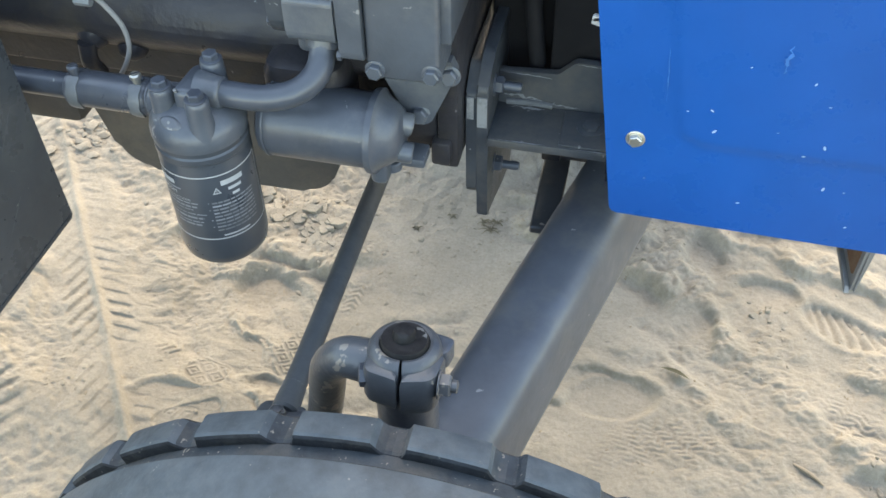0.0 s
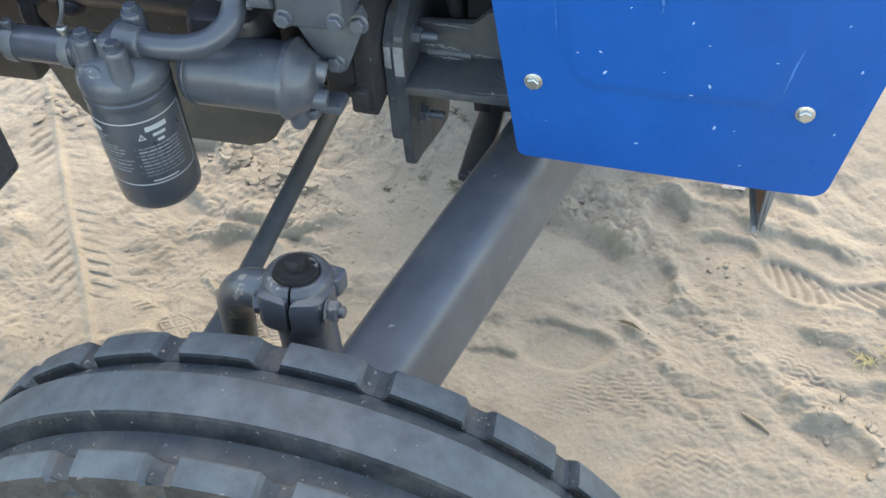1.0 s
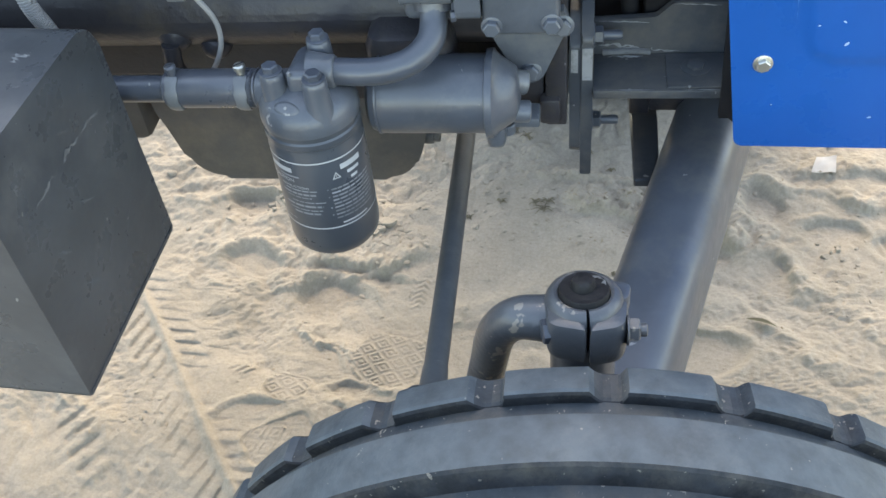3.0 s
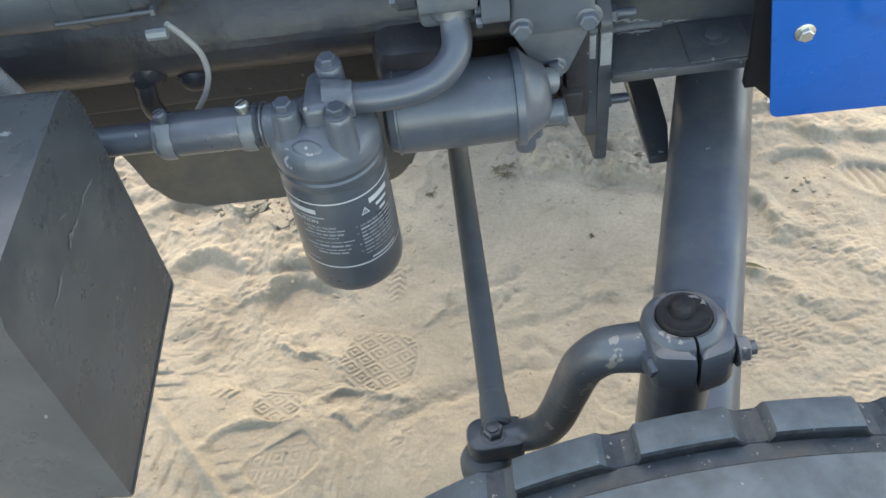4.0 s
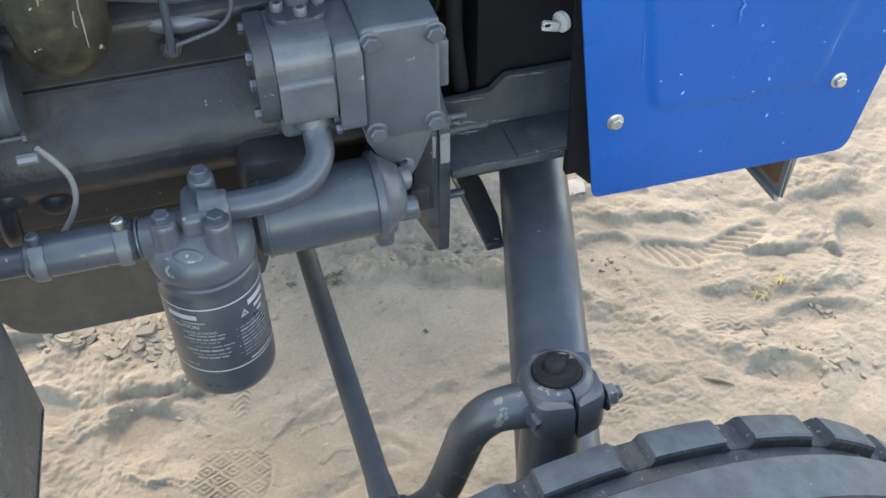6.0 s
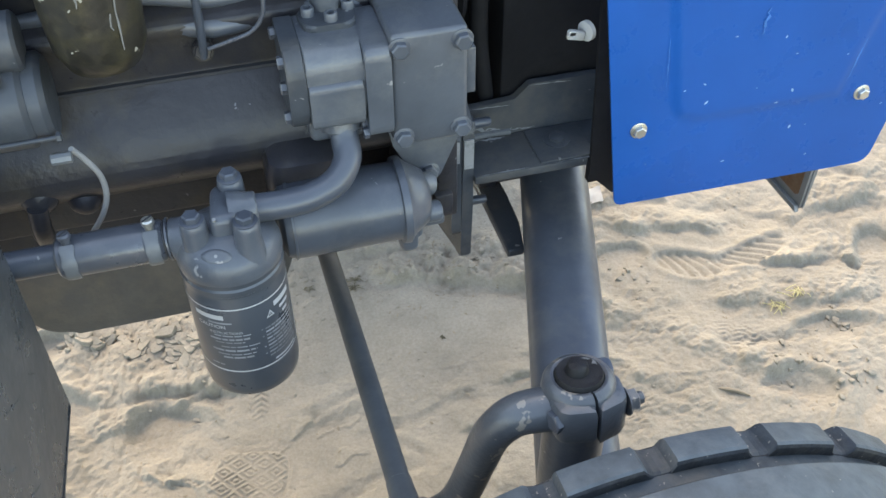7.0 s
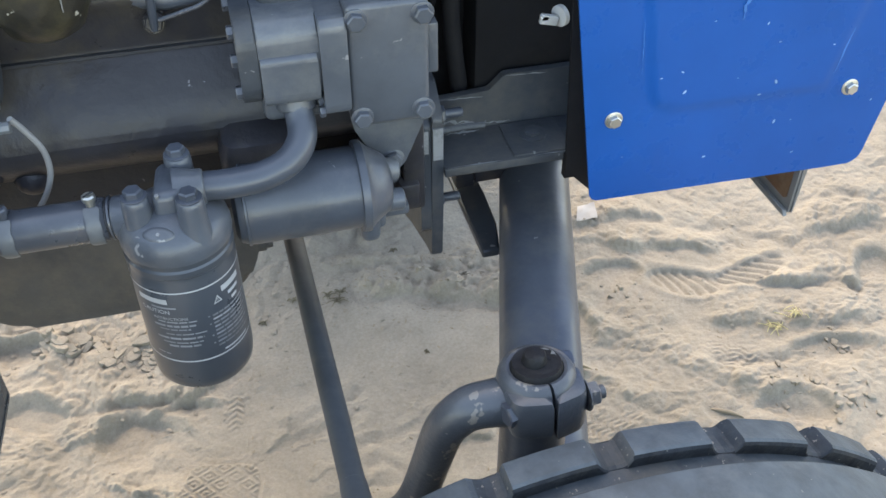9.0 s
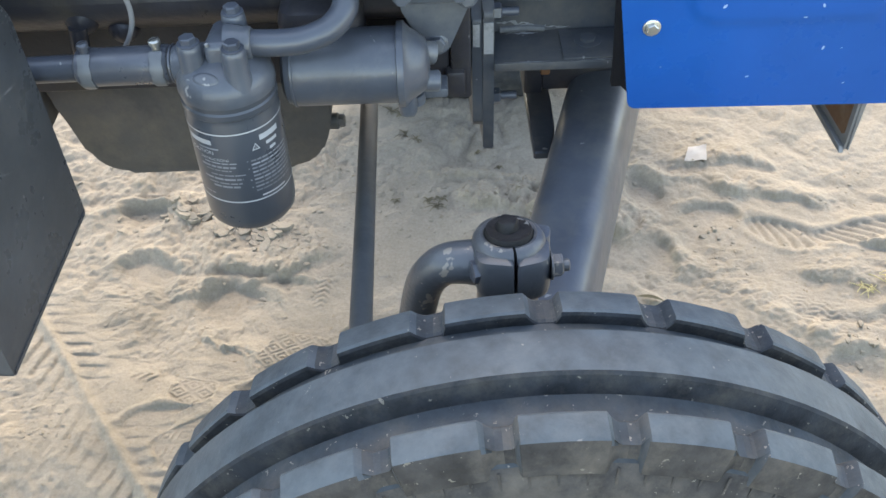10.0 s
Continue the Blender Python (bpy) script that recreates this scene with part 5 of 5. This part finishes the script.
part("bumper_stay", box(0.165, 0.215, 0.86, 0.90, 0.605, 0.65, 0.008), GREY, tractor)

# battery box
box_outline = rounded([(0.508, 0.566), (0.737, 0.572), (0.735, 0.848), (0.508, 0.848)], (0.004, 0.004, 0.036, 0.040), 8)
battery_box = part("battery_box", prism(box_outline, "x", -1.02, -0.586, 0.0015), BOX, tractor, "dark grey sheet-steel box with rounded top edges", smooth=40)
part("front_seam", prism([(0.511, 0.569), (0.734, 0.575), (0.734, 0.578), (0.511, 0.572)], "x", -0.5858, -0.5850), BOX, battery_box)

battery_box.matrix_basis = Matrix.Translation((-0.5855, 0.629, 0)) @ Matrix.Rotation(radians(-3.2), 4, "Z") @ Matrix.Translation((0.5860, -0.629, 0))
rng = random.Random(21)
for (y0, z0), (y1, z1), w in (((0.700, 0.772), (0.655, 0.775), 0.0055), ((0.652, 0.775), (0.612, 0.774), 0.007), ((0.606, 0.774), (0.560, 0.769), 0.0055), ((0.551, 0.806), (0.545, 0.795), 0.006), ((0.72, 0.76), (0.66, 0.70), 0.002), ((0.55, 0.76), (0.53, 0.72), 0.002), ((0.68, 0.66), (0.63, 0.62), 0.002), ((0.58, 0.82), (0.565, 0.812), 0.003), ((0.62, 0.80), (0.64, 0.79), 0.003), ((0.690, 0.823), (0.672, 0.80), 0.002), ((0.64, 0.71), (0.60, 0.735), 0.003), ((0.690, 0.68), (0.672, 0.70), 0.003), ((0.575, 0.70), (0.555, 0.72), 0.004), ((0.60, 0.64), (0.57, 0.66), 0.003)):
    scuff("scuff", (-0.5858, y0, z0), (-0.5858, y1, z1), w, (1, 0, 0), SCRATCH, battery_box, rng)
for x0, y0, x1, y1, w in ((-0.628, 0.661, -0.618, 0.675, 0.013), (-0.607, 0.624, -0.600, 0.626, 0.005), (-0.592, 0.627, -0.588, 0.629, 0.004), (-0.634, 0.611, -0.622, 0.612, 0.003), (-0.66, 0.70, -0.65, 0.69, 0.004)):
    scuff("paint_blotch", (x0, y0, 0.848), (x1, y1, 0.848), w, (0, 0, 1), SCRATCH, battery_box, rng)

# starter motor, cable, corrugated conduit
starter = part("starter_motor", merge(rod((-0.535, 0.842, 0.868), (-0.80, 0.842, 0.868), 0.044, seg=40), rod((-0.520, 0.842, 0.868), (-0.540, 0.842, 0.868), 0.040, seg=40), rod((-0.57, 0.842, 0.868), (-0.60, 0.842, 0.868), 0.046, seg=40)), FRAME, tractor, "grey starter motor")
part("through_bolt", merge(rod((-0.515, 0.801, 0.850), (-0.60, 0.799, 0.850), 0.0022), hexbolt((-0.519, 0.801, 0.850), (1, 0, 0), 0.005, 0.004)), FRAME, starter)
part("terminal", rod((-0.530, 0.800, 0.828), (-0.512, 0.800, 0.828), 0.0055, seg=8), STRAP, starter)
part("terminal_plug", hexbolt((-0.556, 0.812, 0.905), (0.1, -0.5, 0.85), 0.008, 0.010), FRAME, starter)
part("solenoid", merge(rod((-0.53, 0.842, 0.925), (-0.70, 0.842, 0.925), 0.026, seg=32)), FRAME, starter)
part("cable", pipe([(-0.512, 0.805, 0.833), (-0.505, 0.812, 0.815), (-0.497, 0.818, 0.790), (-0.497, 0.820, 0.765), (-0.505, 0.820, 0.743), (-0.520, 0.822, 0.720)], 0.0028, 10), WIRE, tractor, "thin grey cable")
ridges = [(-0.653, 0.79, 0.775), (-0.663, 0.79, 0.803), (-0.672, 0.79, 0.835), (-0.680, 0.80, 0.90)]
path = curve_points(ridges, 14)
conduit = merge(*[lathe([(0.0075, 0), (0.0088, 0.0008), (0.0088, 0.0018), (0.0075, 0.0028)], along(a, b)[0], 14) for a, b in zip(path, path[1:])])
part("conduit", merge(conduit, pipe(ridges, 0.0078, 12)), WIRE, tractor, "ribbed cable conduit")

# fuel filter bowl and thin fuel lines
fuel_bowl = part("fuel_bowl", lathe([(0, 0), (0.018, 0.001), (0.032, 0.010), (0.040, 0.028), (0.042, 0.06), (0.042, 0.19), (0, 0.19)], Matrix.Translation((-0.466, 0.838, 0.889)), 40), BOWL, tractor, "oil-soaked dirty fuel filter bowl")
rng = random.Random(8)
for a, z0, z1 in ((-60, 0.985, 0.925), (-66, 0.96, 0.945), (-98, 0.99, 0.97)):
    pts = [(-0.466 + 0.0421 * math.cos(radians(a + rng.gauss(0, 1.5))), 0.838 + 0.0421 * math.sin(radians(a)), z0 + (z1 - z0) * k / 5) for k in range(6)]
    part("oil_drip", pipe(pts, 0.0008, 6, 3, (0.0006, 0.0010, 0.0007, 0.0010, 0.0008, 0.0005)), PAPER, fuel_bowl)
part("fuel_line", pipe([(-0.383, 0.866, 0.868), (-0.382, 0.862, 0.890), (-0.381, 0.862, 0.92), (-0.380, 0.866, 0.99)], 0.0040, 10), GREY, tractor)
part("fuel_line", pipe([(-0.378, 0.862, 0.878), (-0.358, 0.860, 0.884), (-0.338, 0.860, 0.890), (-0.326, 0.860, 0.903), (-0.322, 0.860, 0.925), (-0.322, 0.862, 0.99)], 0.0021, 10), HOSE, tractor)
part("banjo_bolt", merge(hexbolt((-0.383, 0.872, 0.872), (0, -1, 0.2), 0.0088, 0.008, 0), rod((-0.383, 0.885, 0.868), (-0.383, 0.868, 0.872), 0.010)), ENGINE, tractor)


# ---------------------------------------------------------------- loose things on the sand
def on_sand(x, y):
    return Vector((x, y, ground_z(x, y)))


def clod_mesh(rng, r):
    bm = bmesh.new()
    bmesh.ops.create_icosphere(bm, subdivisions=2 if r > 0.004 else 1, radius=r)
    o = Vector((rng.random() * 9, rng.random() * 9, 0))
    for v in bm.verts:
        v.co *= 1 + 0.75 * noise.noise(v.co / r * 0.9 + o)
        v.co.z *= 0.42
    return bm


rng = random.Random(7)
bits = []
for cx, cy, sx, sy, count, r0, r1 in ((-0.60, 1.37, 0.10, 0.035, 90, 0.002, 0.007), (-0.50, 1.30, 0.06, 0.04, 60, 0.002, 0.006), (-0.05, 1.40, 0.16, 0.07, 90, 0.0012, 0.005), (0.30, 1.15, 0.10, 0.20, 60, 0.0012, 0.0045), (-0.1, 1.2, 0.35, 0.2, 130, 0.001, 0.004), (0.5, 1.1, 0.35, 0.3, 150, 0.001, 0.0045), (-0.7, 1.0, 0.3, 0.25, 140, 0.001, 0.004), (-0.4, 1.45, 0.3, 0.1, 120, 0.0015, 0.006), (-0.15, 1.46, 0.17, 0.10, 260, 0.001, 0.0045), (-0.25, 1.30, 0.12, 0.08, 120, 0.001, 0.004), (-1.115, 1.48, 0.035, 0.03, 70, 0.003, 0.013), (-0.85, 0.885, 0.03, 0.03, 60, 0.001, 0.004)):
    for _ in range(count):
        x, y = rng.gauss(cx, sx), rng.gauss(cy, sy)
        r = r0 + (r1 - r0) * rng.random() ** 2.5
        p = on_sand(x, y)
        bits.append(moved(clod_mesh(rng, r), Matrix.Translation(p + Vector((0, 0, r * 0.2))) @ Matrix.Rotation(rng.random() * 6, 4, "Z") @ Matrix.Diagonal((1.3, 0.9, 1, 1))))
tagged(part("clods", merge(*bits), SAND, None, "crumbs and crusts of dry sand", smooth=40), category="clods", kind="stuff")

# broken crust beside the oil pan
rng = random.Random(17)
flakes = []
for k in range(150):
    t = rng.random()
    if k < 80:
        x, y = -0.74 + 0.24 * t + rng.gauss(0, 0.012), 1.415 - 0.105 * t + rng.gauss(0, 0.020)
    else:
        x, y = rng.choice(((0.53, 0.98), (0.66, 1.05), (-0.03, 1.40), (0.05, 1.38), (0.62, 0.92), (0.33, 1.27)))
        x, y = x + rng.gauss(0, 0.03), y + rng.gauss(0, 0.02)
    r = rng.uniform(0.007, 0.025) * (1.0 if k < 80 else 0.45)
    n = rng.choice((6, 7, 8, 9))
    shape = [(r * rng.uniform(0.6, 1.1) * math.cos(2 * math.pi * (j + 0.5 * rng.random()) / n), 0.7 * r * rng.uniform(0.6, 1.1) * math.sin(2 * math.pi * (j + 0.3 * rng.random()) / n)) for j in range(n)]
    thick = rng.uniform(0.0010, 0.0060)
    turn = Matrix.Rotation(rng.random() * 6.3, 4, "Z") @ Matrix.Rotation(rng.gauss(0, 0.18), 4, "X") @ Matrix.Rotation(rng.gauss(0, 0.16), 4, "Y")
    flakes.append(moved(slab(shape, -0.006, thick, 0.0018), Matrix.Translation(on_sand(x, y)) @ turn))
tagged(part("crust", merge(*flakes), SAND, None, "broken flakes of dried sand crust", smooth=30), category="crust", kind="stuff")

# tiny dark bits strewn over the sand
rng = random.Random(29)
bits = []
for _ in range(420):
    x, y = rng.uniform(-0.95, 0.85), rng.uniform(0.75, 1.60)
    if rng.random() < 0.35:
        x, y = rng.gauss(0.0, 0.12), rng.gauss(1.38, 0.07)
    r = rng.uniform(0.0008, 0.0026)
    bits.append(moved(clod_mesh(rng, r), Matrix.Translation(on_sand(x, y) + Vector((0, 0, r * 0.3))) @ Matrix.Rotation(rng.random() * 6, 4, "Z") @ Matrix.Diagonal((rng.uniform(1, 2.6), 0.8, 1, 1))))
tagged(part("debris", merge(*bits), TWIG, None, "tiny brown bits of dry litter", smooth=40), category="litter", kind="stuff")

leaf_bm = bmesh.new()
o = on_sand(0.177, 1.091)
rows = []
for k in range(9):
    t = k / 8
    w = 0.0034 * math.sin(math.pi * min(1, t * 1.02)) + 0.0004
    c = o + Vector((-0.024 + 0.048 * t, 0.008 - 0.016 * t, 0.004 + 0.006 * math.sin(3 * t)))
    rows.append([leaf_bm.verts.new(c + Vector((0.3 * s * w, s * w, 0.3 * abs(s) * w))) for s in (-1, 0, 1)])
for a, b in zip(rows, rows[1:]):
    for k in range(2):
        leaf_bm.faces.new((a[k], a[k + 1], b[k + 1], b[k]))
bmesh.ops.solidify(leaf_bm, geom=leaf_bm.faces[:], thickness=0.0005)
tagged(part("leaf", leaf_bm, LEAF, None, "small curled withered leaf lying on sand"), category="leaf")
o = on_sand(0.395, 0.953)
tagged(part("stick", pipe([o + Vector((-0.022, 0.014, 0.003)), o + Vector((-0.006, 0.005, 0.005)), o + Vector((0.010, -0.004, 0.004)), o + Vector((0.024, -0.016, 0.003))], 0.003, 8, 4, (0.002, 0.0035, 0.003, 0.0012)), TWIG, None, "short dry brown stick on sand"), category="stick")
o = on_sand(-1.040, 0.690)
tagged(part("stick", pipe([o + Vector((-0.050, 0.055, 0.004)), o + Vector((-0.018, 0.020, 0.006)), o + Vector((0.012, -0.020, 0.006)), o + Vector((0.042, -0.052, 0.005))], 0.004, 8, 4, (0.003, 0.005, 0.007, 0.008)), STALK, None, "pale dry stalk on sand"), category="stick")
rng = random.Random(3)
for cx, cy in ((0.570, 1.113), (0.617, 1.126)):
    o = on_sand(cx, cy)
    blades = []
    for _ in range(16):
        a, length = rng.random() * 6.3, rng.uniform(0.010, 0.030)
        d = Vector((math.cos(a), math.sin(a), 0)) * length / 2
        q = o + Vector((rng.gauss(0, 0.008), rng.gauss(0, 0.006), 0.004))
        blades.append(pipe([q - d, q + Vector((0, 0, 0.002)), q + d], 0.0008, 6, 3))
    tagged(part("straw_wisp", merge(*blades), STRAW, None, "wisp of yellow straw on sand"), category="straw", group="straw on the sand")
for cx, cy, size in ((-0.262, 1.624, 2.2), (-0.240, 1.600, 1.8), (-0.295, 1.720, 2.4), (-0.27, 1.70, 2.0), (-0.198, 1.383, 1.7), (-0.215, 1.400, 1.4), (-0.188, 1.405, 1.2), (-0.112, 1.545, 0.8), (-0.066, 1.504, 0.9), (-0.28, 1.41, 0.9), (-0.34, 1.361, 0.9), (-0.065, 1.212, 0.6)):
    o = on_sand(cx, cy)
    blades = []
    for _ in range(12):
        a, length = rng.random() * 6.3, size * rng.uniform(0.007, 0.016)
        d = Vector((math.cos(a), math.sin(a), 0.25)) * length * (0.5 + 0.5 * abs(math.cos(a)))
        blades.append(pipe([o - Vector((0, 0, 0.002)), o + d * 0.5 + Vector((0, 0, 0.003)), o + d + Vector((0, 0, -0.003))], 0.0009, 6, 3, (0.0011, 0.0009, 0.0004)))
    tagged(part("dry_weed", merge(*blades), WEED, None, "small dry weed in the sand"), category="weed", group="weeds")
o = on_sand(0.334, 1.482)
scrap = bmesh.new()
q = [scrap.verts.new(o + Vector(v)) for v in ((-0.024, -0.016, 0.003), (0.020, -0.020, 0.004), (0.026, 0.018, 0.014), (-0.010, 0.020, 0.007))]
scrap.faces.new(q)
bmesh.ops.subdivide_edges(scrap, edges=scrap.edges[:], cuts=4, use_grid_fill=True)
for v in scrap.verts:
    v.co.z += 0.004 * noise.noise(v.co * 60)
bmesh.ops.solidify(scrap, geom=scrap.faces[:], thickness=0.0006)
tagged(part("paper_scrap", scrap, SCRAP, None, "crumpled white paper scrap on sand"), category="paper")
